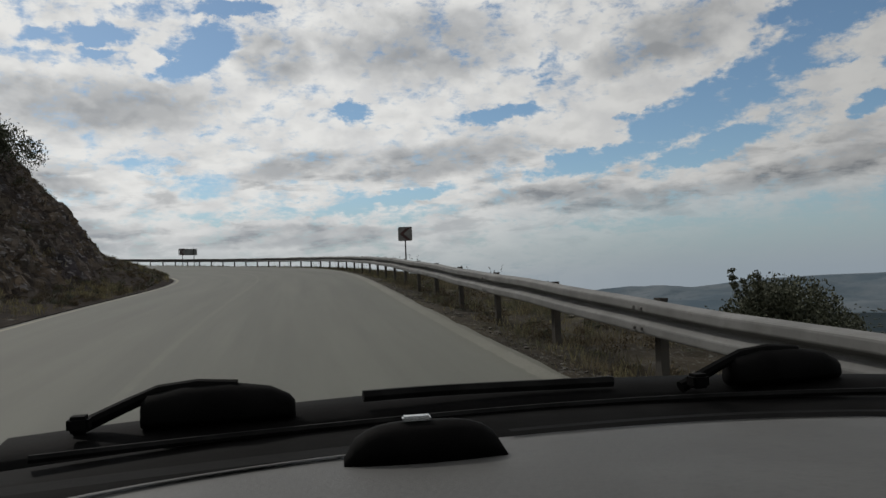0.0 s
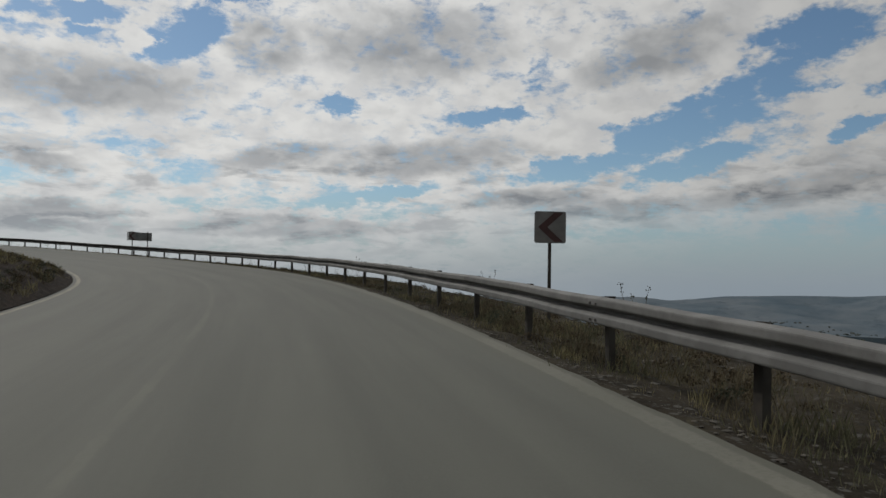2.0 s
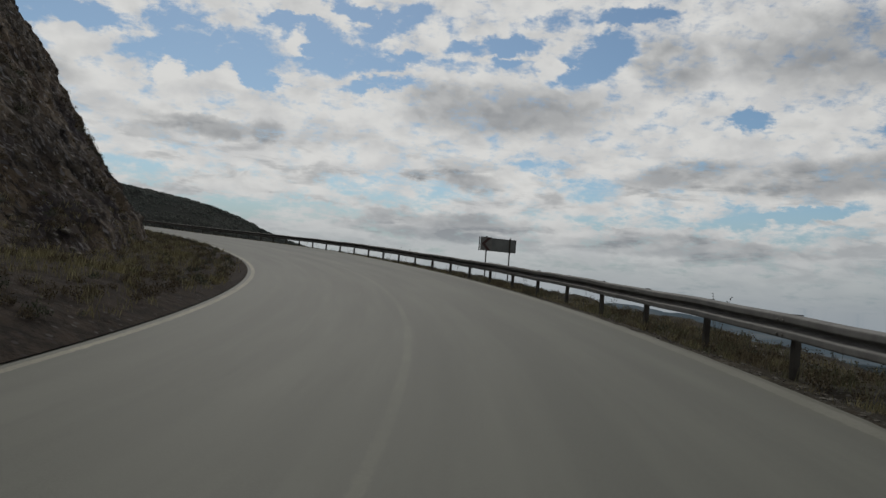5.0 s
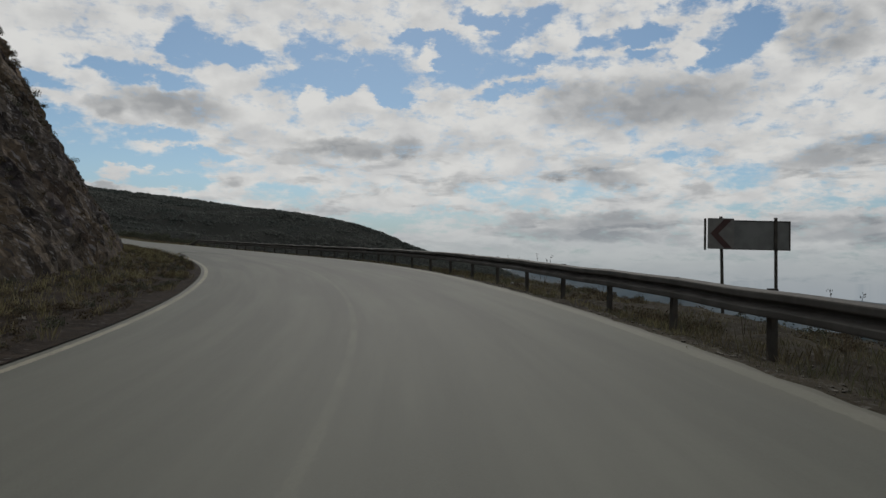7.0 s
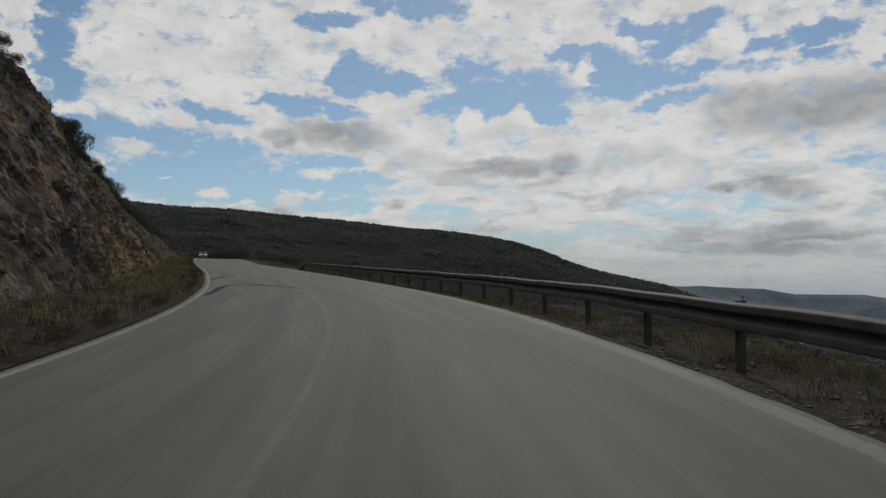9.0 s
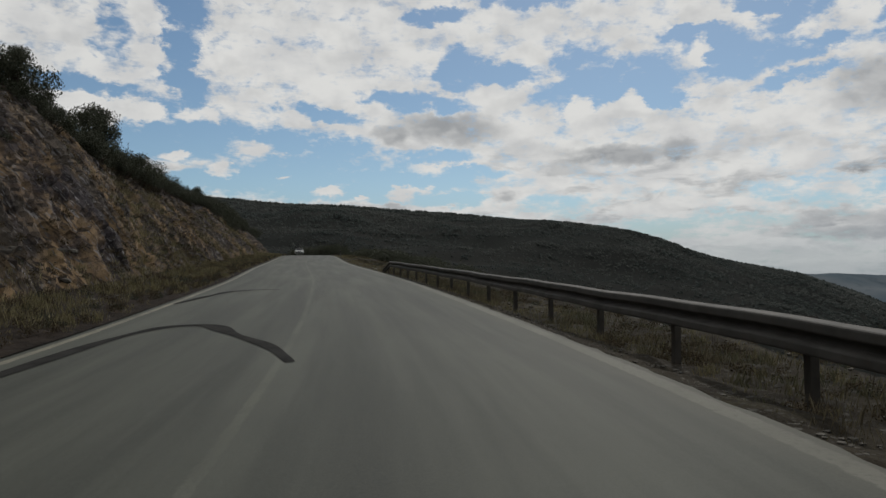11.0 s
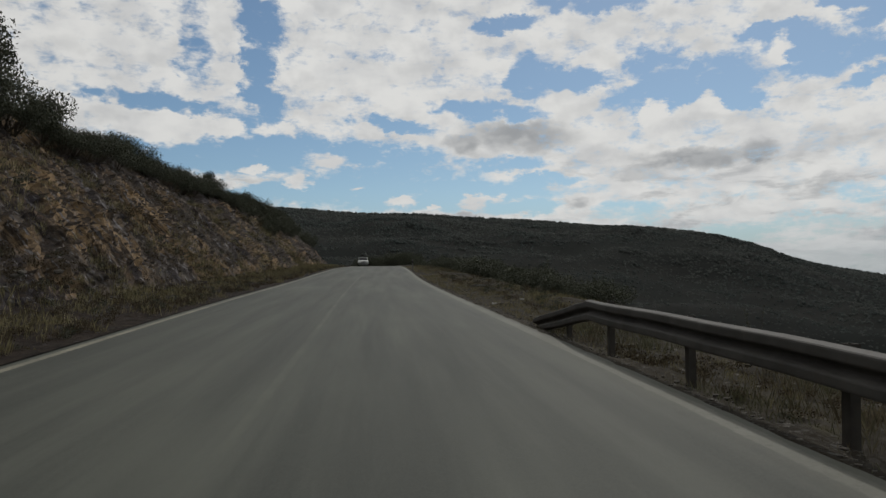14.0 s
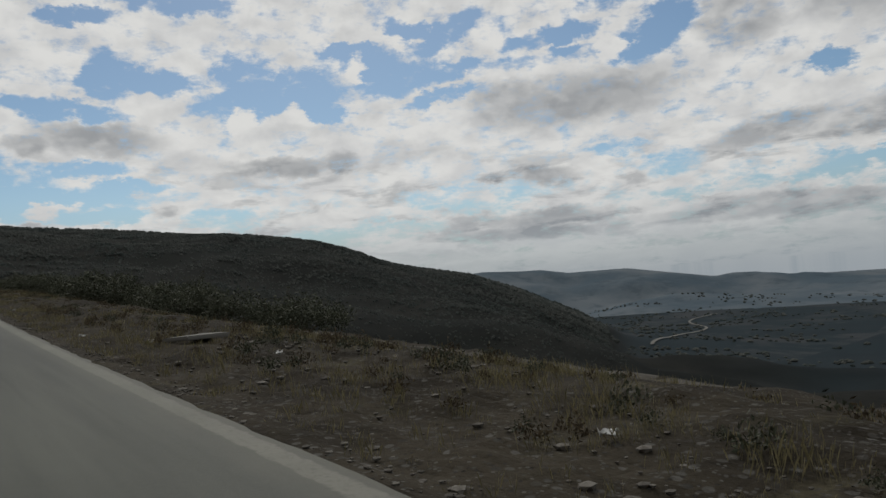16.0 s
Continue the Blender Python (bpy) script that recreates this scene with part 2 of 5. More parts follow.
    sky.altitude, sky.air_density, sky.dust_density, sky.ozone_density = 600.0, 1.0, 0.6, 1.5
    hazy = k.mix(k.ramp(el, -0.5, 8.0, 0.9, 0.0), k.mix(1.0, sky.outputs[0], (0.92, 1.03, 1.04), "MULTIPLY"), tuple(v / SKY_LIGHT for v in (0.225, 0.275, 0.330)))
    k.put(back.inputs[0], hazy)
    back.inputs[1].default_value = SKY_LIGHT
    blend = k.add("ShaderNodeMixShader")
    k.put(blend.inputs[0], cover)
    k.link(back.outputs[0], blend.inputs[1])
    k.link(cloud.outputs[0], blend.inputs[2])
    k.link(blend.outputs[0], out.inputs[0])


CLOUD_LIGHT, SKY_LIGHT = 1.0, 0.066
build_sky()
sun = new("sun", bpy.data.lights.new("sun", "SUN"))
sun.data.energy, sun.data.angle, sun.data.color = 1.35, math.radians(2.0), (1.0, 0.96, 0.90)
sun.rotation_euler = (math.radians(90 - SUN_EL), 0.0, math.radians(180 + SUN_AZ))


# ---- materials ----
def surface(name, build, rough=0.85, metal=0.0, bump=0.0, bump_scale=20.0, spec=0.3):
    """A material whose colour build(k, position) makes from the world place."""
    m = bpy.data.materials.new(name)
    m.use_nodes = True
    k = Nodes(m.node_tree)
    shader = m.node_tree.nodes["Principled BSDF"]
    at = k.add("ShaderNodeNewGeometry").outputs["Position"]
    colour = build(k, at)
    k.put(shader.inputs["Base Color"], colour if isinstance(colour, bpy.types.NodeSocket) else (*colour, 1.0))
    shader.inputs["Roughness"].default_value = rough
    shader.inputs["Metallic"].default_value = metal
    shader.inputs["Specular IOR Level"].default_value = spec
    if bump:
        b = k.add("ShaderNodeBump")
        b.inputs["Strength"].default_value = bump
        b.inputs["Distance"].default_value = 0.4 / bump_scale
        k.put(b.inputs["Height"], k.noise(at, bump_scale, 5.0, 0.65))
        k.link(b.outputs[0], shader.inputs["Normal"])
    return m


def two(a, b, scale, low=0.35, high=0.65, fine=None, fine_scale=30.0, fine_part=0.35):
    """Colours a and b in blotches, with a finer grain of a third."""
    def build(k, at):
        c = k.mix(k.ramp(k.noise(at, scale, 5.0, 0.6), low, high), a, b)
        if fine:
            c = k.mix(k.math("MULTIPLY", k.ramp(k.noise(at, fine_scale, 4.0, 0.7), 0.5, 0.7), fine_part), c, fine)
        return c
    return build


def asphalt_colour(k, at):
    uv = k.add("ShaderNodeUVMap", uv_map="course").outputs[0]
    long = k.vec("MULTIPLY", uv, (1.0, 0.045, 1.0))
    streak = k.ramp(k.noise(long, 1.5, 4.0, 0.6), 0.3, 0.7)
    patch = k.ramp(k.noise(k.vec("MULTIPLY", uv, (0.5, 0.18, 1.0)), 1.0, 4.0, 0.6), 0.35, 0.65)
    c = k.mix(streak, (0.0361, 0.0396, 0.0334), (0.0851, 0.0897, 0.0742))
    c = k.mix(k.math("MULTIPLY", patch, 0.45), c, (0.0457, 0.0487, 0.0417))
    grain = k.ramp(k.noise(at, 55.0, 3.0, 0.8), 0.35, 0.75)
    c = k.mix(k.math("MULTIPLY", grain, 0.35), c, (0.1036, 0.1074, 0.0896))
    lat = k.add("ShaderNodeSeparateXYZ")
    k.put(lat.inputs[0], uv)
    # the first stretch is paler: sun glare off the road, put into its colour
    c = k.mix(k.ramp(lat.outputs[1], 62.0, 104.0, 0.42, 0.0), c, (0.150, 0.150, 0.130))
    lat = lat.outputs[0]
    from_left = k.add("ShaderNodeSeparateXYZ")
    k.put(from_left.inputs[0], k.add("ShaderNodeUVMap", uv_map="from_left_line").outputs[0])
    ragged = k.math("MULTIPLY", k.math("SUBTRACT", k.noise(at, 7.0, 4.0, 0.7), 0.5), 0.10)
    # a dusty band at the right edge
    dust = k.ramp(k.math("ADD", lat, k.math("MULTIPLY", k.math("SUBTRACT", k.noise(at, 1.3, 4.0, 0.7), 0.5), 0.5)), 3.35, 3.80)
    c = k.mix(k.math("MULTIPLY", dust, 0.6), c, (0.1036, 0.1020, 0.0815))

    def stripe(where, centre, half, paint, low, high):
        off = k.math("ABSOLUTE", k.math("SUBTRACT", where, centre))
        body = k.ramp(k.math("ADD", off, ragged), half - 0.015, half + 0.02, 1.0, 0.0)
        worn = k.math("MULTIPLY", k.ramp(k.noise(at, 0.7, 3.0, 0.6), 0.25, 0.75, low, high), k.ramp(k.noise(at, 22.0, 4.0, 0.75), 0.32, 0.55, 0.45, 1.0))
        return k.mix(k.math("MULTIPLY", body, worn), c, paint)
    c = stripe(from_left.outputs[0], 0.0, 0.062, (0.275, 0.255, 0.195), 0.35, 0.85)
    c = stripe(lat, RIGHT_LINE, 0.085, (0.20, 0.195, 0.165), 0.25, 0.62)
    return stripe(lat, 0.12, 0.045, (0.1854, 0.1829, 0.1476), 0.04, 0.30)


RIGHT_EDGE, RIGHT_LINE = 3.90, 3.73


def rock_colour(k, at):
    # beds dip along the road
    beds = k.add("ShaderNodeCombineXYZ")
    for sock, axis in zip(beds.inputs, ((-1.05, 0.60, 1.25), (-0.20, 0.12, -0.24), (0.3055, 0.5762, 0.0000))):
        k.put(sock, k.vec("DOT_PRODUCT", at, axis))
    tilted = beds.outputs[0]
    c = k.mix(k.ramp(k.noise(tilted, 0.9, 6.0, 0.68), 0.36, 0.64), (0.0509, 0.0439, 0.0386), (0.1247, 0.1043, 0.0857))
    c = k.mix(k.ramp(k.noise(at, 0.16, 4.0, 0.65), 0.46, 0.60, 0.0, 0.85), c, (0.0484, 0.0425, 0.0487))
    east = k.add("ShaderNodeSeparateXYZ")
    k.put(east.inputs[0], at)
    ochre = k.math("MULTIPLY", k.ramp(k.noise(at, 0.23, 6.0, 0.68), 0.45, 0.60, 0.0, 0.9), k.ramp(east.outputs[0], -86.0, -66.0, 1.0, 0.22))
    c = k.mix(ochre, c, (0.275, 0.188, 0.104))
    c = k.mix(k.math("MULTIPLY", k.ramp(k.noise(tilted, 1.7, 6.0, 0.72, 0.6), 0.50, 0.60), 0.8), c, (0.0217, 0.0192, 0.0202))
    c = k.mix(k.ramp(k.noise(tilted, 3.4, 5.0, 0.75), 0.57, 0.68), c, (0.2419, 0.2332, 0.2352))
    up = k.add("ShaderNodeSeparateXYZ")
    k.put(up.inputs[0], k.add("ShaderNodeNewGeometry").outputs["Normal"])
    grassy = k.math("MULTIPLY", k.ramp(up.outputs[2], 0.60, 0.82), k.ramp(k.noise(at, 0.9, 4.0, 0.7), 0.18, 0.38))
    dry = k.mix(k.ramp(k.noise(at, 3.0, 4.0, 0.7), 0.35, 0.65), (0.0146, 0.0117, 0.0101), (0.0356, 0.0274, 0.0215))
    dry = pebbles(k, at, dry, 9.0, (0.0789, 0.0727, 0.0706), (0.0229, 0.0192, 0.0185), 0.16)
    c = pebbles(k, tilted, c, 4.0, (0.2546, 0.2401, 0.2436), (0.0280, 0.0247, 0.0252), 0.17)
    c = pebbles(k, tilted, c, 9.0, (0.2546, 0.2401, 0.2352), (0.0229, 0.0206, 0.0218), 0.22)
    return k.mix(grassy, c, dry)


def pebbles(k, at, c, scale, light, dark, share):
    """Speckles c with stones, each of its own tone."""
    v = k.add("ShaderNodeTexVoronoi", feature="F1")
    k.put(v.inputs["Vector"], at)
    v.inputs["Scale"].default_value = scale
    tone = k.add("ShaderNodeSeparateColor")
    k.put(tone.inputs[0], v.outputs["Color"])
    some = k.math("MULTIPLY", k.ramp(tone.outputs[0], 1 - share - 0.05, 1 - share + 0.05), k.ramp(v.outputs["Distance"], 0.32, 0.48, 1.0, 0.0))
    return k.mix(some, c, k.mix(tone.outputs[1], dark, light))


def soil_colour(k, at):
    c = k.mix(k.ramp(k.noise(at, 0.5, 5.0, 0.65), 0.35, 0.65), (0.0242, 0.0208, 0.0160), (0.0501, 0.0431, 0.0317))
    c = k.mix(k.ramp(k.noise(at, 1.1, 5.0, 0.7), 0.54, 0.68), c, (0.0829, 0.0744, 0.0470))
    c = k.mix(k.math("MULTIPLY", k.ramp(k.noise(at, 2.2, 5.0, 0.7), 0.52, 0.66), 0.7), c, (0.0164, 0.0144, 0.0123))
    c = pebbles(k, at, c, 11.0, (0.1002, 0.0967, 0.0880), (0.0311, 0.0288, 0.0246), 0.26)
    return pebbles(k, at, c, 27.0, (0.0968, 0.0930, 0.0839), (0.0225, 0.0205, 0.0184), 0.34)


def hazed_land_colour(k, at):
    """Scrub in bands along the slopes, dim fields below; haze is mixed into both."""
    band = k.noise(k.vec("MULTIPLY", at, (0.30, 0.30, 2.6)), 0.016, 6.0, 0.62, 0.4)
    scrub = k.mix(k.ramp(band, 0.40, 0.62), (0.0083, 0.0100, 0.0096), (0.0191, 0.0195, 0.0176))
    scrub = k.mix(k.math("MULTIPLY", k.ramp(k.noise(at, 0.011, 5.0, 0.6), 0.46, 0.62), 0.7), scrub, (0.0103, 0.0129, 0.0114))
    scrub = k.mix(k.math("MULTIPLY", k.ramp(k.noise(at, 0.16, 5.0, 0.7), 0.45, 0.65), 0.55), scrub, (0.0076, 0.0093, 0.0086))
    v = k.add("ShaderNodeTexVoronoi", feature="F1")
    k.put(v.inputs["Vector"], k.vec("MULTIPLY", at, (1.0, 0.45, 0.0)))
    v.inputs["Scale"].default_value = 0.006
    # blue-grey field tones carry the valley's haze in the base colour
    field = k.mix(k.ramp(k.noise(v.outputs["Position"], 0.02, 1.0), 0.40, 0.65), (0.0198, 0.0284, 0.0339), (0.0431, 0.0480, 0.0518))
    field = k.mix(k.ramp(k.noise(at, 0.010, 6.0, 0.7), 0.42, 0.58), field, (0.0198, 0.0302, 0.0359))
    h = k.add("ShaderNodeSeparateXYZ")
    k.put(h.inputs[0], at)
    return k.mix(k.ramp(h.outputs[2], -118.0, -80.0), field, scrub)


def leaf_colour(k, at):
    r = k.add("ShaderNodeNewGeometry").outputs["Random Per Island"]
    return k.mix(r, (0.042, 0.049, 0.031), (0.088, 0.092, 0.058))


def hazed_tree_colour(k, at):
    r = k.add("ShaderNodeNewGeometry").outputs["Random Per Island"]
    # crown tones are lifted and blued, with the ridge's haze painted in
    c = k.mix(r, (0.0366, 0.0453, 0.0431), (0.0637, 0.0719, 0.0653))
    return k.mix(k.ramp(k.noise(at, 0.012, 4.0, 0.6), 0.4, 0.62, 0.0, 0.6), c, (0.0765, 0.0787, 0.0709))


def dry_colour(k, at):
    r = k.add("ShaderNodeNewGeometry").outputs["Random Per Island"]
    return k.mix(r, (0.1280, 0.1137, 0.0618), (0.3439, 0.3007, 0.1658))


def brush_colour(k, at):
    r = k.add("ShaderNodeNewGeometry").outputs["Random Per Island"]
    return k.mix(r, (0.0560, 0.0440, 0.0305), (0.1372, 0.1108, 0.0725))


def straw_colour(k, at):
    r = k.add("ShaderNodeNewGeometry").outputs["Random Per Island"]
    return k.mix(k.ramp(k.noise(at, 0.8, 3.0, 0.6), 0.4, 0.6), k.mix(r, (0.0870, 0.0720, 0.0480), (0.2175, 0.1830, 0.1184)), k.mix(r, (0.0841, 0.0855, 0.0512), (0.1740, 0.1740, 0.1056)))


def steel_shade_colour(k, at):
    """Clean zinc on the first beams, then rust-brown with the face's shade painted in."""
    zinc = two((0.140, 0.140, 0.136), (0.190, 0.190, 0.184), 2.2, fine=(0.110, 0.106, 0.096), fine_scale=12.0)(k, at)
    dull = two((0.050, 0.047, 0.043), (0.078, 0.074, 0.068), 2.2, fine=(0.060, 0.048, 0.038), fine_scale=9.0)(k, at)
    along = k.add("ShaderNodeSeparateXYZ")
    k.put(along.inputs[0], at)
    # darker along the bend, where the rail's face turns from the sun
    return k.mix(k.ramp(along.outputs[0], -34.0, -8.0), dull, zinc)


def stone_colour(k, at):
    r = k.add("ShaderNodeNewGeometry").outputs["Random Per Island"]
    c = k.mix(r, (0.050, 0.046, 0.039), (0.15, 0.14, 0.12))
    return k.mix(k.ramp(k.noise(at, 9.0, 4.0, 0.7), 0.45, 0.65), c, (0.07, 0.06, 0.05))


ASPHALT = surface("asphalt", asphalt_colour, 0.72, bump=0.35, bump_scale=60.0, spec=0.17)
TAR = surface("tar stain", two((0.0130, 0.0130, 0.0125), (0.0270, 0.0265, 0.0250), 2.5, fine=(0.036, 0.036, 0.033), fine_scale=14.0, fine_part=0.8), 0.9, spec=0.05)
ROCK = surface("rock face", rock_colour, 0.95, bump=1.0, bump_scale=6.5, spec=0.06)
SOIL = surface("stony soil", soil_colour, 1.0, bump=0.8, bump_scale=9.0, spec=0.05)
LAND = surface("scrub land", hazed_land_colour, 1.0, spec=0.03)
LEAF = surface("leaves", leaf_colour, 0.75)
TWIG = surface("twigs", two((0.045, 0.036, 0.026), (0.085, 0.070, 0.052), 9.0), 0.9)
DRY = surface("dry grass", dry_colour, 0.9, spec=0.1)
BRUSH = surface("dry brush", brush_colour, 0.9, spec=0.1)
STRAW = surface("brown straw", straw_colour, 0.9, spec=0.1)
STONE = surface("loose stone", stone_colour, 0.9, bump=0.4, bump_scale=25.0)
# DISTANT_HAZE hills: the blue-grey base stands in for haze over the valley
DISTANT_HAZE = surface("distant hills with painted haze", two((0.080, 0.107, 0.130), (0.136, 0.156, 0.172), 0.0022, fine=(0.060, 0.081, 0.098), fine_scale=0.008, fine_part=0.6), 1.0, spec=0.0)
FAR_TREE = surface("pine wood", hazed_tree_colour, 0.95, spec=0.1)
STEEL = surface("galvanised steel", steel_shade_colour, 0.72, bump=0.06, bump_scale=30.0, spec=0.18)
POST_STEEL = surface("dull post steel", two((0.040, 0.036, 0.031), (0.070, 0.064, 0.056), 3.0, fine=(0.09, 0.065, 0.045), fine_scale=10.0), 0.7, 0.35)
BOLT = surface("bolt head", two((0.12, 0.115, 0.11), (0.22, 0.21, 0.20), 30.0), 0.5, 0.7)
SIGN_WHITE = surface("sign sheeting white", two((0.135, 0.132, 0.126), (0.175, 0.171, 0.162), 5.0), 0.5)
SIGN_RED = surface("sign sheeting dark red", two((0.046, 0.021, 0.020), (0.065, 0.029, 0.027), 6.0), 0.5)
SIGN_BACK = surface("bare sign back", two((0.13, 0.135, 0.13), (0.18, 0.185, 0.18), 2.0), 0.6, 0.3)


# ---- making meshes ----
def mesh_object(name, verts, faces, material, parent=None, smooth=False):
    me = bpy.data.meshes.new(name)
    me.from_pydata([tuple(map(float, v)) for v in verts], [], [tuple(map(int, f)) for f in faces])
    me.materials.append(material)
    if smooth:
        me.polygons.foreach_set("use_smooth", [True] * len(me.polygons))
    me.update()
    ob = new(name, me)
    ob.parent = parent
    return ob


def part(name, bm, material, parent, label=""):
    me = bpy.data.meshes.new(name)
    bmesh.ops.recalc_face_normals(bm, faces=bm.faces)
    bm.to_mesh(me)
    bm.free()
    me.materials.append(material)
    ob = new(name, me)
    ob.parent = parent
    return tagged(ob, label)


def grid_faces(rows, cols):
    i = np.arange(rows - 1)[:, None] * cols + np.arange(cols - 1)[None]
    return np.stack([i, i + 1, i + cols + 1, i + cols], -1).reshape(-1, 4)


def box(bm, size, centre=(0, 0, 0), bevel=0.0, turn=None):
    m = Matrix.Translation(centre) @ (turn or Matrix()) @ Matrix.Diagonal((*size, 1))
    geo = bmesh.ops.create_cube(bm, size=1, matrix=m)
    if bevel:
        edges = list({e for v in geo["verts"] for e in v.link_edges})
        bmesh.ops.bevel(bm, geom=edges, offset=bevel, segments=2, affect="EDGES")
    return bm


def rod(bm, a, b, ra, rb=None, sides=8):
    a, b = Vector(a), Vector(b)
    m = Matrix.Translation((a + b) / 2) @ (b - a).to_track_quat("Z", "Y").to_matrix().to_4x4()
    bmesh.ops.create_cone(bm, cap_ends=True, segments=sides, radius1=ra, radius2=ra if rb is None else rb, depth=(b - a).length, matrix=m)
    return bm


def rough_noise(p, octaves=5, scale=1.0):
    return noise.fractal(Vector(p) * scale, 1.0, 2.1, octaves)


# ---- road ----
def strip(name, s0, s1, step, lats, h, material, parent=None, lift=0.004):
    """A flat band along the road; lats is a function of s giving the offsets from left to right."""
    s = np.arange(s0, s1 + step / 2, step)
    rows = [on_road(v, np.array(lats(v)), h + lift) for v in s]
    cols = len(lats(s0))
    ob = mesh_object(name, np.concatenate(rows), grid_faces(len(s), cols)[:, ::-1], material, parent)
    layer = ob.data.uv_layers.new(name="course")
    flat = np.array([(lat, v) for v in s for lat in lats(v)])
    idx = np.empty(len(ob.data.loops), dtype=np.int32)
    ob.data.loops.foreach_get("vertex_index", idx)
    layer.data.foreach_set("uv", flat[idx].ravel())
    flat[:, 0] -= left_line(flat[:, 1])
    layer = ob.data.uv_layers.new(name="from_left_line")
    layer.data.foreach_set("uv", flat[idx].ravel())
    return ob


road = strip("road", -28, LENGTH, 1.0, lambda s: np.linspace(left_line(s) - 0.22, RIGHT_EDGE, 12), 0.0, ASPHALT, lift=0.0)
tagged(road, "worn grey asphalt mountain road with faded lines", "road", kind="structure")
def ribbon(name, path, wide, label):
    """A thin stain on the asphalt along (s, lat) knots."""
    s, l = (np.array(v, float) for v in zip(*path))
    t = np.linspace(0, len(path) - 1, 40)
    s, l = np.interp(t, range(len(path)), s), np.interp(t, range(len(path)), l)
    soft = np.array([1, 3, 5, 6, 5, 3, 1]) / 24.0
    for _ in range(1):
        s, l = (np.convolve(np.pad(v, 3, mode="edge"), soft, "valid") for v in (s, l))
    w = wide * np.sin(np.linspace(0.1, math.pi - 0.1, 40)) ** 0.5 * (1 + 0.4 * np.sin(np.linspace(0, 23, 40)) * np.cos(np.linspace(0, 9, 40)))
    ds, dl = np.gradient(s), np.gradient(l)
    n = np.hypot(ds, dl)
    v = np.concatenate([on_road(s - w * dl / n, l + w * ds / n, 0.007), on_road(s + w * dl / n, l - w * ds / n, 0.007)])
    i = np.arange(39)
    o = mesh_object(name, v, np.stack([i, i + 1, i + 41, i + 40], -1), TAR)
    return tagged(o, label, "road stain", kind="structure")


ribbon("tar_stain", ((112.5, -3.2), (114.5, -2.97), (118.5, -2.75), (120.5, -2.28), (120.6, -1.45), (118.9, -0.9), (117.2, -0.12), (115.4, 0.3)), 0.15, "dark wavy tar stain across the lane")
ribbon("tar_stain", ((126.0, -3.2), (128.6, -2.85), (131.0, -2.45), (131.7, -1.7), (131.5, -0.85)), 0.14, "thin dark tar stain on the asphalt")


# ---- ground beside the road ----
CUT_AT = (-30.0, 18.0, 30.0, 40.0, 55.0, 70.0, 95.0, 115.0, 130.0, 150.0, 190.0, 225.0, 262.0, 300.0)
CUT_FOOT = (2.4, 2.3, 2.2, 3.3, 4.6, 5.5, 3.8, 3.0, 2.9, 3.0, 3.2, 3.4, 3.6, 4.0)     # verge between the line and the rock
CUT_RISE = (0.5, 0.5, 0.6, 1.55, 1.5, 0.5, 0.32, 0.32, 0.32, 0.32, 0.32, 0.32, 0.32, 0.32)     # height of the rock's foot
CUT_STEEP = (46.0, 47.0, 48.5, 51.5, 49.5, 52.0, 57.0, 61.5, 57.5, 49.0, 45.0, 42.0, 40.0, 38.0)
CUT_HIGH = (9.0, 9.0, 9.0, 9.5, 11.0, 13.0, 12.0, 11.0, 8.0, 5.6, 5.6, 6.0, 7.0, 8.0)


def cut_slope(s, u):
    """Left side: lateral distance out and height for the profile coordinate u in 0..1."""
    foot, rise, steep, high = (np.interp(s, CUT_AT, v) for v in (CUT_FOOT, CUT_RISE, CUT_STEEP, CUT_HIGH))
    run = high / math.tan(math.radians(steep))
    if u < 0.22:
        a = u / 0.22
        return a * foot, 0.02 + (rise - 0.02) * a ** (3.0 if rise < 0.4 else 3.0 - 2.1 * min(1.0, (rise - 0.4) / 0.5)) + 0.06 * math.sin(a * math.pi)
    if u < 0.80:
        a = (u - 0.22) / 0.58
        return foot + a * run, rise + high * (a ** 0.92)
    a = (u - 0.80) / 0.20
    return foot + run + 55 * a * a + 3 * a, rise + high + 14 * a * a + (1.6 + 3.2 * min(1.0, max(0.0, (s - 128) / 14))) * a


def rock_relief(p, s):
    """Broken rock: slanting ledges with cracks between."""
    q = Vector((-0.85 * p[0] + 0.49 * p[1] + 1.0 * p[2], -0.30 * p[0] + 0.17 * p[1] - 0.32 * p[2], 0.45 * p[0] + 0.8 * p[1]))
    ledge = noise.ridged_multi_fractal(q * 0.45, 0.9, 2.2, 6, 0.9, 2.0) - 1.0
    block = noise.cell_vector(q * 1.5)[0] + 0.6 * noise.cell_vector(q * 3.1)[1]
    return 0.42 * ledge + 0.16 * (block - 0.8) + 0.30 * rough_noise(q, 6, 1.3) + 0.8 * rough_noise(p, 3, 0.12)


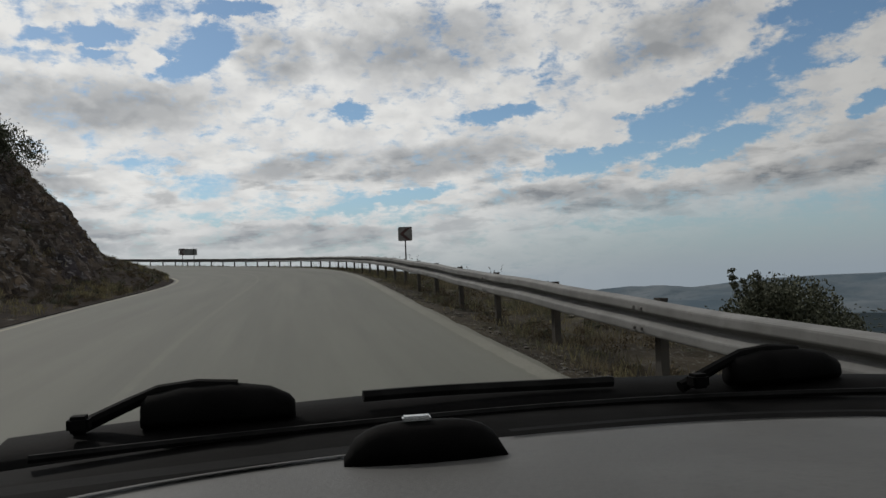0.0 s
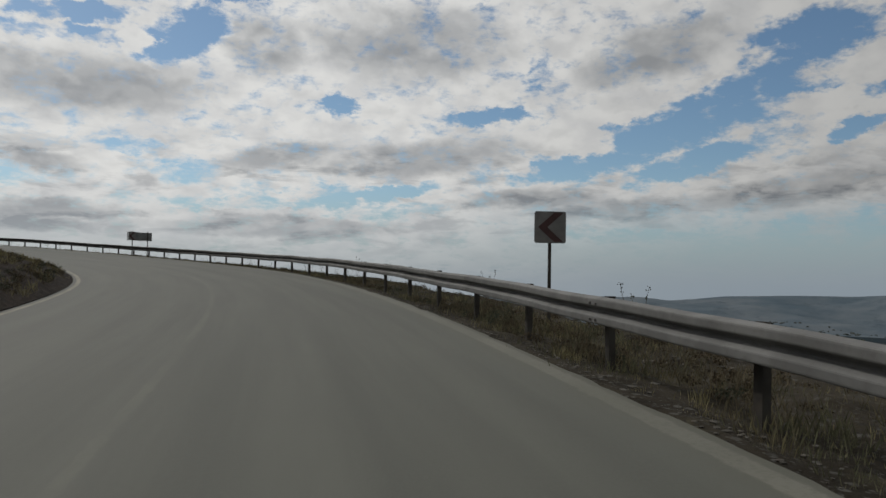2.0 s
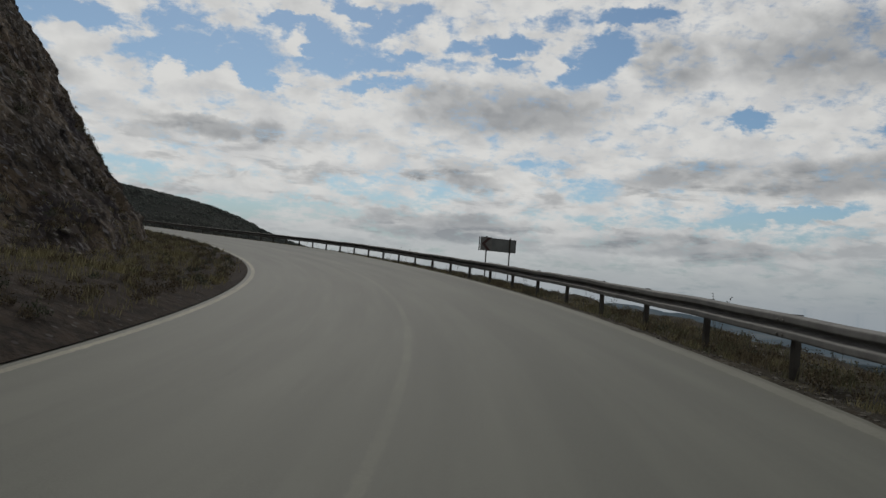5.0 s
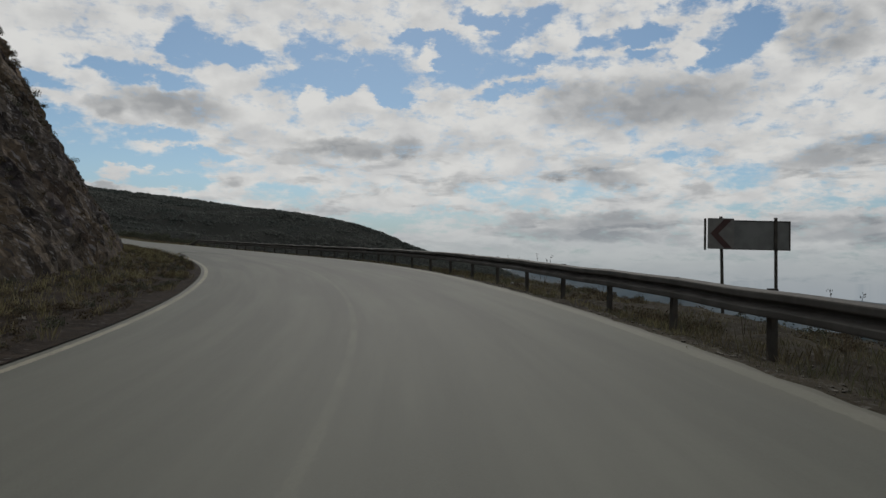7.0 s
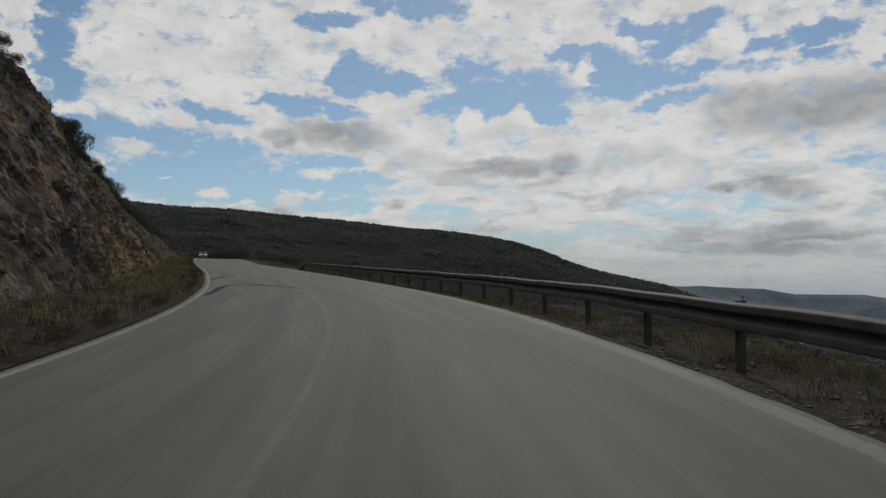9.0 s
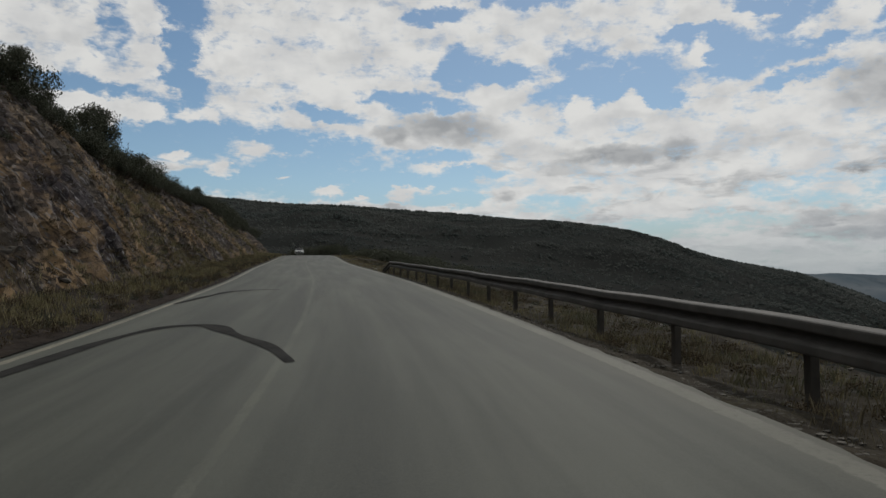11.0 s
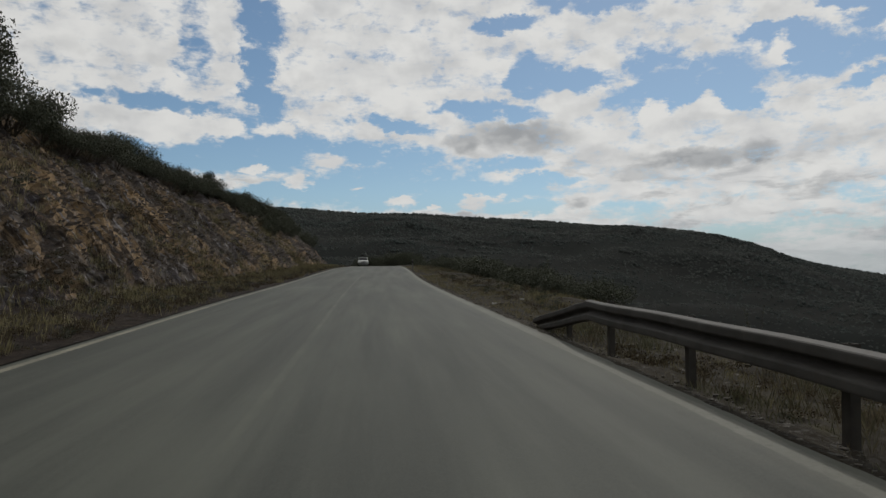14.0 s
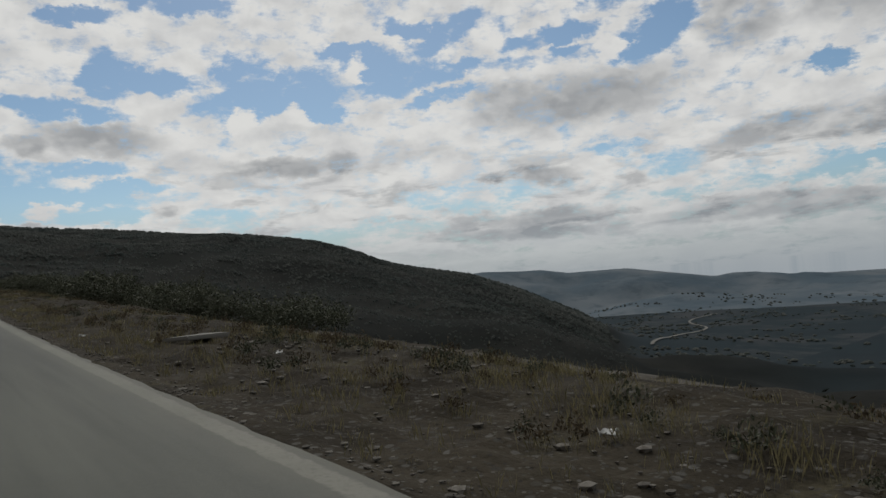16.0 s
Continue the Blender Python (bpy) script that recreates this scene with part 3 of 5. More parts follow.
def build_left_side():
    ss = np.concatenate([np.arange(-30, 15, 1.0), np.arange(15, 185, 0.24), np.arange(185, LENGTH + 0.1, 0.7)])
    uu = np.concatenate([np.linspace(0, 0.22, 12), np.linspace(0.232, 0.80, 60), np.linspace(0.815, 1.0, 12)])
    verts = []
    for s in ss:
        base = float(left_line(s)) - 0.18
        right = Vector((math.cos(heading(s)), math.sin(heading(s)), 0.0))
        for u in uu:
            out, h = cut_slope(s, u)
            p = Vector(on_road(s, base - out, h))
            grip = min(1.0, max(0.0, (u - 0.13) / 0.14))
            if u > 0.8:
                p.z += 0.5 * rough_noise(p, 4, 0.25)
            soft = 0.05 * rough_noise(p, 4, 1.6) * min(1.0, u / 0.04)
            p.z += soft + 0.10 * max(0.0, rough_noise(p, 4, 0.6)) * min(1.0, u / 0.06) * (1 - grip)
            push = rock_relief(p, s) * grip * (1.0 if u < 0.8 else max(0.0, 1 - (u - 0.8) / 0.06))
            p += right * push * 0.85
            p.z += push * 0.25
            verts.append(p)
    ob = mesh_object("hillside_cutting", verts, grid_faces(len(ss), len(uu)), ROCK)
    return tagged(ob, "steep brown rock cutting with ochre patches and scree", "rock face", kind="structure")


def verge_height(s, out):
    """Right side: height against out, the distance from the asphalt's edge."""
    open_ground = np.clip((s - 146) / 14, 0, 1)
    bank = np.interp(out, (0, 0.3, 0.6, 1.2, 2.5, 4.5, 8, 12, 16, 24, 40, 48), (0.0, -0.05, -0.13, -0.20, -0.34, -0.66, -1.65, -2.9, -4.3, -8.6, -17.0, -20.0))
    flat = np.interp(out, (0, 0.5, 1.5, 2.4, 3.4, 5, 9, 14, 20, 27, 31, 34, 40, 48), (0.0, -0.05, 0.0, 0.03, -0.04, -0.42, -1.35, -2.6, -3.9, -5.9, -6.0, -7.3, -11.0, -19.0))
    return bank * (1 - open_ground) + flat * open_ground


def build_right_side():
    ss = np.concatenate([np.arange(-30, 0, 1.0), np.arange(0, 215, 0.25), np.arange(215, LENGTH + 0.1, 0.7)])
    oo = np.concatenate([[-0.16, -0.08], np.linspace(0, 3, 30), np.linspace(3.2, 9, 26), np.geomspace(9.5, 48, 30)])
    verts = []
    for s in ss:
        for o in oo:
            p = Vector(on_road(s, RIGHT_EDGE + o, float(verge_height(s, o))))
            if o < 0.05:
                p.z += 0.008 + 0.016 * rough_noise(p, 3, 1.6) + 0.30 * (o - 0.02)
            else:
                p.z += 0.02 * (1 - min(1.0, o / 0.3)) + 0.08 * rough_noise(p, 5, 1.7) * min(1.0, o / 0.4) + 0.22 * rough_noise(p, 3, 0.3) * min(1.0, o / 3)
            verts.append(p)
    ob = mesh_object("verge", verts, grid_faces(len(ss), len(oo))[:, ::-1], SOIL)
    return tagged(ob, "stony brown verge with sparse dry grass beside the road", "verge", kind="structure")


cutting = build_left_side()
verge = build_right_side()
# ---- wide land: wooded ridge, valley floor, distant hills ----
CENTRE = (-60.0, 60.0)
RIDGE_AZ = (-180.0, -60.0, 0.0, 20.0, 31.1, 34.7, 38.8, 42.2, 47.9, 51.5, 55.4, 59.4, 63.6, 67.8, 72.2, 78.2, 85.0, 100.0, 130.0, 180.0)
RIDGE_UP = (-1.0, -6.0, -7.0, -6.6, -5.3, -3.0, -1.1, 0.2, 1.4, 2.45, 3.45, 4.15, 4.45, 4.75, 4.95, 5.25, 5.72, 5.6, 4.0, -1.0)
FAR_AZ = (-180.0, -60.0, -30.0, -26.4, -22.9, -19.3, -14.6, -11.4, 0.0, 19.2, 24.4, 30.3, 34.5, 36.6, 42.2, 60.0, 180.0)
FAR_UP = (-0.6, -0.6, -0.5, -0.45, -0.7, -0.72, -0.9, -1.3, -1.3, -1.25, -0.95, 0.08, 0.05, 0.42, 0.45, 0.3, -0.5)


def smooth(v, a, b):
    t = np.clip((v - a) / (b - a), 0, 1)
    return t * t * (3 - 2 * t)


def land_height(x, y):
    dx, dy = x - CENTRE[0], y - CENTRE[1]
    r = math.hypot(dx, dy)
    az = math.degrees(math.atan2(-dx, dy))
    up = float(np.interp(az, RIDGE_AZ, RIDGE_UP))
    wild = noise.fractal(Vector((x, y, 0.0)) * 0.004, 1.0, 2.0, 5)
    crest = 1250.0
    top = 7.0 + math.tan(math.radians(up)) * crest
    valley = float(np.interp(az, (-180, -90, 0, 28, 45, 95, 130, 180), (-30, -60, -60, -55, -40, -18, 10, -10)))
    floor = -150.0 if az < 60 else -40.0
    near = -4.0 + (valley + 4.0) * float(smooth(r, 30, 260))
    z = near + (top - near) * float(smooth(r, 230, crest)) ** 0.9
    z += wild * 20.0 * float(smooth(r, 150, 600)) * (1 - 0.85 * float(smooth(r, 900, 1200)))
    z += (floor - z) * float(smooth(r, crest * 1.02, 2300))
    if r > 2300:
        far = 8.0 + math.tan(math.radians(float(np.interp(az, FAR_AZ, FAR_UP)))) * 4300
        hills = noise.fractal(Vector((x, y, 3.0)) * 0.0012, 1.0, 2.0, 5)
        z += (far - z) * float(smooth(r, 3000, 4300)) + 75 * hills * float(smooth(r, 2600, 3300)) * (1 - float(smooth(r, 3900, 4300)))
    return z


def build_land():
    rings = np.concatenate([np.arange(8, 120, 8), np.geomspace(120, 1500, 75), np.geomspace(1530, 2700, 22)])
    turns = np.radians(np.arange(0, 360, 0.9))
    keep = np.stack([ROAD_X, ROAD_Y], -1)[::4]
    low = ROAD_Z[::4]
    verts = [(CENTRE[0], CENTRE[1], -30.0)]
    for r in rings:
        for a in turns:
            x, y = CENTRE[0] - r * math.sin(a), CENTRE[1] + r * math.cos(a)
            z = land_height(x, y)
            if r < 420:
                d = np.hypot(keep[:, 0] - x, keep[:, 1] - y)
                i = int(np.argmin(d))
                side = (x - keep[i, 0]) * math.cos(HEAD[::4][i]) + (y - keep[i, 1]) * math.sin(HEAD[::4][i])
                under = low[i] - (16.0 if side > 0 else 6.0)
                z = under + (z - under) * float(smooth(d[i], 34, 110))
            verts.append((x, y, z))
    n = len(turns)
    faces = [(0, 1 + (j + 1) % n, 1 + j) for j in range(n)][::-1]
    for i in range(len(rings) - 1):
        b = 1 + i * n
        faces += [(b + j, b + (j + 1) % n, b + n + (j + 1) % n, b + n + j) for j in range(n)]
    faces = [f[::-1] for f in faces]
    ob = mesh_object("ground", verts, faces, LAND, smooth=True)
    return tagged(ob, "dark scrub slopes falling to a patchwork valley", "ground", kind="structure")


ground = build_land()


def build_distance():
    """The far side of the valley; the blue of distant haze is in its colour."""
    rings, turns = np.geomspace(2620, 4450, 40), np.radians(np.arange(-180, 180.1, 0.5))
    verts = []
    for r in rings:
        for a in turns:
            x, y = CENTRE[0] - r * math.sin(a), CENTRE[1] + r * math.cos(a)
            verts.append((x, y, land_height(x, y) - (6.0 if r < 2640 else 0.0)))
    ob = mesh_object("distant_hills", verts, grid_faces(len(rings), len(turns)), DISTANT_HAZE, smooth=True)
    return tagged(ob, "hills on the horizon with blue haze in their colour", "hills", kind="structure")


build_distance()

# ---- woods on the ridge ----
def many(name, base_v, base_f, places, material, label, category, parent=None):
    """One joined mesh of many small copies. places: rows of x, y, z, turn, width, height."""
    base_v = np.array(base_v, float)
    n = len(base_v)
    P = np.array(places, float)
    c, s = np.cos(P[:, 3])[:, None], np.sin(P[:, 3])[:, None]
    w, h = P[:, 4][:, None], P[:, 5][:, None]
    x, y, z = base_v[:, 0][None] * w, base_v[:, 1][None] * w, base_v[:, 2][None] * h
    V = np.stack([x * c - y * s + P[:, 0][:, None], x * s + y * c + P[:, 1][:, None], z + P[:, 2][:, None]], -1).reshape(-1, 3)
    faces = []
    for size in sorted({len(f) for f in base_f}):
        F = np.array([f for f in base_f if len(f) == size])
        faces += (F[None] + (np.arange(len(P)) * n)[:, None, None]).reshape(-1, size).tolist()
    ob = mesh_object(name, V, faces, material, parent)
    return tagged(ob, label, category, kind="stuff")


def crown_shape(seed, sides=6, rings=((0.05, 0.32), (0.28, 0.50), (0.55, 0.40), (0.8, 0.2))):
    """A small uneven tree crown: rings of (height, radius) and a tip."""
    rng = random.Random(seed)
    v, f = [], []
    for h, r in rings:
        for j in range(sides):
            a = 2 * math.pi * (j + 0.5 * rng.random()) / sides
            q = r * rng.uniform(0.7, 1.25)
            v.append((q * math.cos(a), q * math.sin(a), h + rng.uniform(-0.05, 0.05)))
    v.append((0, 0, 1.0))
    for i in range(len(rings) - 1):
        for j in range(sides):
            f.append((i * sides + j, i * sides + (j + 1) % sides, (i + 1) * sides + (j + 1) % sides, (i + 1) * sides + j))
    top = (len(rings) - 1) * sides
    f += [(top + j, top + (j + 1) % sides, len(v) - 1) for j in range(sides)]
    return v, f


def build_woods():
    rng = random.Random(5)
    rows = []
    while len(rows) < 62000:
        az = rng.uniform(33, 100)
        r = rng.uniform(0.0, 1.0) ** 0.6 * 900 + 380
        if r > 1270:
            continue
        a = math.radians(az)
        x, y = CENTRE[0] - r * math.sin(a), CENTRE[1] + r * math.cos(a)
        clump = noise.fractal(Vector((x, y, 7.0)) * 0.011, 1.0, 2.0, 4)
        if clump < rng.uniform(-0.9, 0.0) and r < 1130:
            continue
        near = min(1.0, 0.42 + 0.58 * (r - 380) / 600)
        h = rng.uniform(2.5, 7.0) if r > 1120 else rng.uniform(0.9, 2.6)
        rows.append((x, y, land_height(x, y) - 0.5, rng.uniform(0, 6.3), h * near * rng.uniform(0.9, 1.9), h * near))
    for _ in range(3400):
        az, r = rng.uniform(33, 100), rng.uniform(1205, 1262)
        a = math.radians(az)
        x, y = CENTRE[0] - r * math.sin(a), CENTRE[1] + r * math.cos(a)
        if noise.fractal(Vector((x, y, 1.0)) * 0.012, 1.0, 2.0, 3) < -0.25:
            continue
        h = rng.uniform(4.0, 9.0)
        rows.append((x, y, land_height(x, y) - 0.5, rng.uniform(0, 6.3), h * rng.uniform(0.6, 1.0), h))
    v, f = crown_shape(3, 5, ((0.0, 0.55), (0.55, 0.42)))
    many("pine_wood", v, f, rows, FAR_TREE, "dark pine wood covering the far ridge", "wood")
    near = []
    while len(near) < 4200:
        r, a = rng.uniform(70, 420), math.radians(rng.uniform(-10, 110))
        x, y = CENTRE[0] - r * math.sin(a), CENTRE[1] + r * math.cos(a)
        d = np.hypot(ROAD_X - x, ROAD_Y - y)
        if d.min() < 26 or noise.fractal(Vector((x, y, 2.0)) * 0.02, 1.0, 2.0, 3) < -0.1:
            continue
        h = rng.uniform(1.2, 3.6)
        near.append((x, y, land_height(x, y) - 0.3, rng.uniform(0, 6.3), h * rng.uniform(0.9, 1.5), h))
    v, f = crown_shape(8, 7, ((0.0, 0.35), (0.3, 0.6), (0.62, 0.5), (0.86, 0.25)))
    many("scrub", v, f, near, FAR_TREE, "dark scrub bushes on the ravine slope", "scrub")
    valley = []
    while len(valley) < 4200:
        r, a = rng.uniform(900, 3300), math.radians(rng.uniform(-60, 34))
        x, y = CENTRE[0] - r * math.sin(a), CENTRE[1] + r * math.cos(a)
        if noise.fractal(Vector((x, y, 2.0)) * 0.006, 1.0, 2.0, 4) < 0.08:
            continue
        h = rng.uniform(2.5, 6)
        valley.append((x, y, land_height(x, y) - 0.5, rng.uniform(0, 6.3), h * rng.uniform(1.0, 2.2), h))
    many("valley_wood", v, f, valley, FAR_TREE, "scattered dark trees on the valley floor", "wood")


build_woods()

# ---- guardrail ----
RAIL_LAT, RAIL_TOP, POST_GAP, RAIL_END = 4.50, 0.635, 2.48, 145.2
_wave = ((0.0, 0.0), (-0.012, -0.003), (-0.070, -0.013), (-0.081, -0.022), (-0.084, -0.036), (-0.084, -0.088), (-0.080, -0.100), (-0.066, -0.110), (-0.014, -0.136), (-0.004, -0.147))
W_PROFILE = tuple((x, 0.93 * z) for x, z in _wave + tuple((x, -0.312 - z) for x, z in reversed(_wave)))


def rail_line(s):
    """Lateral place and drop of the beam: the last metres turn down into the ground."""
    tail = float(np.clip((s - RAIL_END) / 3.6, 0, 1))
    lat = RAIL_LAT - 0.34 * float(smooth(s, 115, 143)) + 0.05 * tail
    return lat, -0.54 * tail


def beam_mesh(s0, s1):
    ss = np.linspace(s0, s1, max(3, int((s1 - s0) / 0.6) + 1))
    v = []
    n = len(W_PROFILE)
    for side in (0.0, 0.004):
        for s in ss:
            lat, drop = rail_line(s)
            dent = 0.012 * math.sin(s * 0.9) + 0.008 * math.sin(s * 2.3)
            for px, pz in W_PROFILE:
                v.append(on_road(s, lat + px + side, RAIL_TOP + drop + pz + dent * 0.6))
    f = grid_faces(len(ss), n).tolist()
    off = len(ss) * n
    back = [[i + off for i in q[::-1]] for q in f]
    rim = []
    for i in range(len(ss) - 1):
        for j in (0, n - 1):
            a, b = i * n + j, (i + 1) * n + j
            rim.append((a, b, b + off, a + off))
    for i in (0, len(ss) - 1):
        for j in range(n - 1):
            a = i * n + j
            rim.append((a, a + 1, a + 1 + off, a + off))
    return v, f + back + rim


def post_mesh():
    """A C-section post with a spacer block at its head, 0 at the ground, facing -x."""
    bm = bmesh.new()
    box(bm, (0.005, 0.10, 1.35), (0.075, 0, 0.0))
    box(bm, (0.07, 0.005, 1.35), (0.11, 0.0475, 0.0))
    box(bm, (0.07, 0.005, 1.35), (0.11, -0.0475, 0.0))
    box(bm, (0.012, 0.095, 0.02), (0.145, 0, 0.665))
    box(bm, (0.068, 0.08, 0.16), (0.038, 0, 0.56), 0.006)
    me = bpy.data.meshes.new("post")
    bm.to_mesh(me)
    bm.free()
    me.materials.append(POST_STEEL)
    return me


def build_guardrail():
    rail = tagged(new("guardrail"), "long galvanised steel guardrail on short posts beside the verge", "guardrail")
    joints = np.append(np.arange(-24.0, RAIL_END - 1.5, POST_GAP * 2), [RAIL_END, RAIL_END + 3.6])
    for a, b in zip(joints[:-1], joints[1:]):
        v, f = beam_mesh(a - 0.12, b + 0.12 if b < RAIL_END else b)
        beam = mesh_object("beam", v, f, STEEL, rail, smooth=False)
        if a < 70:
            for dz in (-0.072, -0.238):
                for ds in (-0.05, 0.08):
                    bm = bmesh.new()
                    p, q = on_road(a + ds, rail_line(a)[0] - 0.084, RAIL_TOP + dz), on_road(a + ds, rail_line(a)[0] - 0.102, RAIL_TOP + dz)
                    rod(bm, p, q, 0.017, 0.013, 6)
                    part("bolt", bm, BOLT, beam)
    data = post_mesh()
    s = -24.0
    i = 0
    while s < RAIL_END + 0.4:
        lat, _ = rail_line(s)
        o = new("post", data)
        o.parent = rail
        m = road_pose(s, lat, -0.04, (i * 37 % 11 - 5) * 0.5)
        m = m @ pose(0, 0, 0, (i * 53 % 7 - 3) * 0.5, (i * 29 % 5 - 2) * 0.4, 0)
        o.matrix_basis = m
        s += POST_GAP
        i += 1
    for ds in (1.4, 2.7):
        bm = bmesh.new()
        lat, drop = rail_line(RAIL_END + ds)
        box(bm, (0.07, 0.10, 1.0), (0.05, 0, RAIL_TOP + drop - 0.52), 0.006)
        o = part("post", bm, POST_STEEL, rail)
        o.matrix_basis = road_pose(RAIL_END + ds, lat)
    return rail


build_guardrail()


# ---- road signs ----
def chevron_shape(bm, w, h, y, thick=0.004):
    """A broad arrow head that points to -x, on the face at y."""
    a = 0.30 * w
    pts = [(-0.40 * w, 0.0), (0.12 * w, 0.47 * h), (0.12 * w + a, 0.47 * h), (-0.40 * w + a, 0.0), (0.12 * w + a, -0.47 * h), (0.12 * w, -0.47 * h)]
    front = [bm.verts.new((x, y, z)) for x, z in pts]
    back = [bm.verts.new((x, y + thick, z)) for x, z in pts]
    for i in (0, 3):
        o = [0, 1, 2, 3] if i == 0 else [3, 4, 5, 0]
        bm.faces.new([front[j] for j in o])
        bm.faces.new([back[j] for j in o[::-1]])
    for j in range(6):
        bm.faces.new((front[j], back[j], back[(j + 1) % 6], front[(j + 1) % 6]))
    return bm


def rounded_plate(bm, w, h, y0, y1, r=0.035):
    pts = []
    for cx, cz, a0 in ((w / 2 - r, h / 2 - r, 0), (-w / 2 + r, h / 2 - r, 90), (-w / 2 + r, -h / 2 + r, 180), (w / 2 - r, -h / 2 + r, 270)):
        for j in range(5):
            a = math.radians(a0 + 22.5 * j)
            pts.append((cx + r * math.cos(a), cz + r * math.sin(a)))
    fr = [bm.verts.new((x, y0, z)) for x, z in pts]
    bk = [bm.verts.new((x, y1, z)) for x, z in pts]
    bm.faces.new(fr)
    bm.faces.new(bk[::-1])
    for j in range(len(pts)):
        bm.faces.new((fr[j], bk[j], bk[(j + 1) % len(pts)], fr[(j + 1) % len(pts)]))
    return bm


def chevron_sign():
    """Local -y is the face; the origin is on the ground under the post."""
    sign = tagged(new("chevron_sign"), "square white sign with a dark red chevron on a post", "road sign")
    part("panel", rounded_plate(bmesh.new(), 0.58, 0.58, -0.012, 0.0), SIGN_WHITE, sign).location = (0, 0, 2.05)
    part("rim", rounded_plate(bmesh.new(), 0.595, 0.595, 0.0005, 0.014, 0.04), SIGN_BACK, sign).location = (0, 0, 2.05)
    part("chevron", chevron_shape(bmesh.new(), 0.58, 0.58, -0.017), SIGN_RED, sign, "dark red chevron pointing left").location = (0, 0, 2.05)
    bm = bmesh.new()
    box(bm, (0.06, 0.04, 2.5), (0.0, 0.037, 0.95), 0.006)
    part("post", bm, POST_STEEL, sign)
    for z in (1.90, 2.20):
        bm = bmesh.new()
        box(bm, (0.20, 0.008, 0.035), (0, 0.018, z), 0.002)
        part("bracket", bm, POST_STEEL, sign)
    return sign


def chevron_board():
    """A low board on two posts: a chevron plate beside a bare grey plate."""
    sign = tagged(new("chevron_board"), "wide grey sign board with one red chevron plate on two posts", "road sign")
    bm = bmesh.new()
    box(bm, (1.62, 0.012, 0.66), (0.32, 0.02, 1.62), 0.003)
    part("panel", bm, SIGN_BACK, sign, "bare grey metal plate")
    bm = bmesh.new()
    for z in (1.285, 1.955):
        box(bm, (1.66, 0.035, 0.022), (0.32, 0.015, z), 0.003)
    box(bm, (0.022, 0.035, 0.67), (1.14, 0.015, 1.62), 0.003)
    box(bm, (0.075, 0.03, 0.69), (0.80, 0.002, 1.63), 0.004)
    part("frame", bm, POST_STEEL, sign)
    bm = rounded_plate(bmesh.new(), 0.62, 0.72, -0.012, 0.0, 0.02)
    plate = part("chevron_plate", bm, SIGN_WHITE, sign, "white plate with a dark red chevron")
    plate.location = (-0.50, -0.01, 1.64)
    part("chevron", chevron_shape(bmesh.new(), 0.62, 0.72, -0.017), SIGN_RED, plate)
    bm = bmesh.new()
    box(bm, (0.05, 0.03, 0.74), (-0.86, 0.012, 1.62), 0.004)
    part("edge_bar", bm, POST_STEEL, sign)
    for x, lean in ((-0.42, -1.5), (0.84, -0.5)):
        bm = bmesh.new()
        box(bm, (0.065, 0.05, 2.6), (0, 0.055, 0.75), 0.006)
        o = part("post", bm, POST_STEEL, sign)
        o.matrix_basis = pose(x, 0, 0, 0, lean, 0)
    return sign


def ground_right(s, lat):
    return float(verge_height(s, lat - RIGHT_EDGE))


sign = chevron_sign()
sign.matrix_basis = road_pose(31.3, 6.26, 1.46 - 2.05, -12.0)
board = chevron_board()
board.matrix_basis = road_pose(83.5, 9.3, 1.13 - 1.62, -10.0)


def marker_post():
    m = tagged(new("marker_post"), "slim white plastic roadside marker post with a dark band", "marker post")
    bm = bmesh.new()
    box(bm, (0.11, 0.05, 1.25), (0, 0, 0.42), 0.015)
    part("body", bm, SIGN_WHITE, m)
    bm = bmesh.new()
    box(bm, (0.118, 0.058, 0.20), (0, 0, 0.80), 0.004)
    part("band", bm, surface("black band", two((0.02, 0.02, 0.02), (0.04, 0.04, 0.04), 5.0), 0.6), m)
    return m


marker_post().matrix_basis = road_pose(199.0, 4.1, -0.05)


# ---- plants ----
def leaf_cloud(rng, clumps, per, size, squash=0.8):
    """Small leaves in clumps; returns vertices and faces."""
    v, f = [], []
    mean = sum(c[3] ** 2 for c in clumps) / len(clumps)
    for cx, cy, cz, r in clumps:
        for _ in range(max(3, int(per * r * r / mean))):
            d = Vector((rng.gauss(0, 1), rng.gauss(0, 1), rng.gauss(0, 1) * squash)).normalized() * r * rng.random() ** 0.4
            q = Euler((rng.uniform(0, 6.3), rng.uniform(0, 6.3), rng.uniform(0, 6.3))).to_matrix()
            k = size * rng.uniform(0.6, 1.4)
            c = Vector((cx, cy, cz)) + d
            i = len(v)
            for a, b in ((-0.9, 0.0), (0.0, -0.45), (1.0, 0.0), (0.0, 0.45)):
                v.append(c + q @ Vector((a * k, b * k, 0.12 * k * (a * a - 0.5))))
            f.append((i, i + 1, i + 2, i + 3))
    return v, f


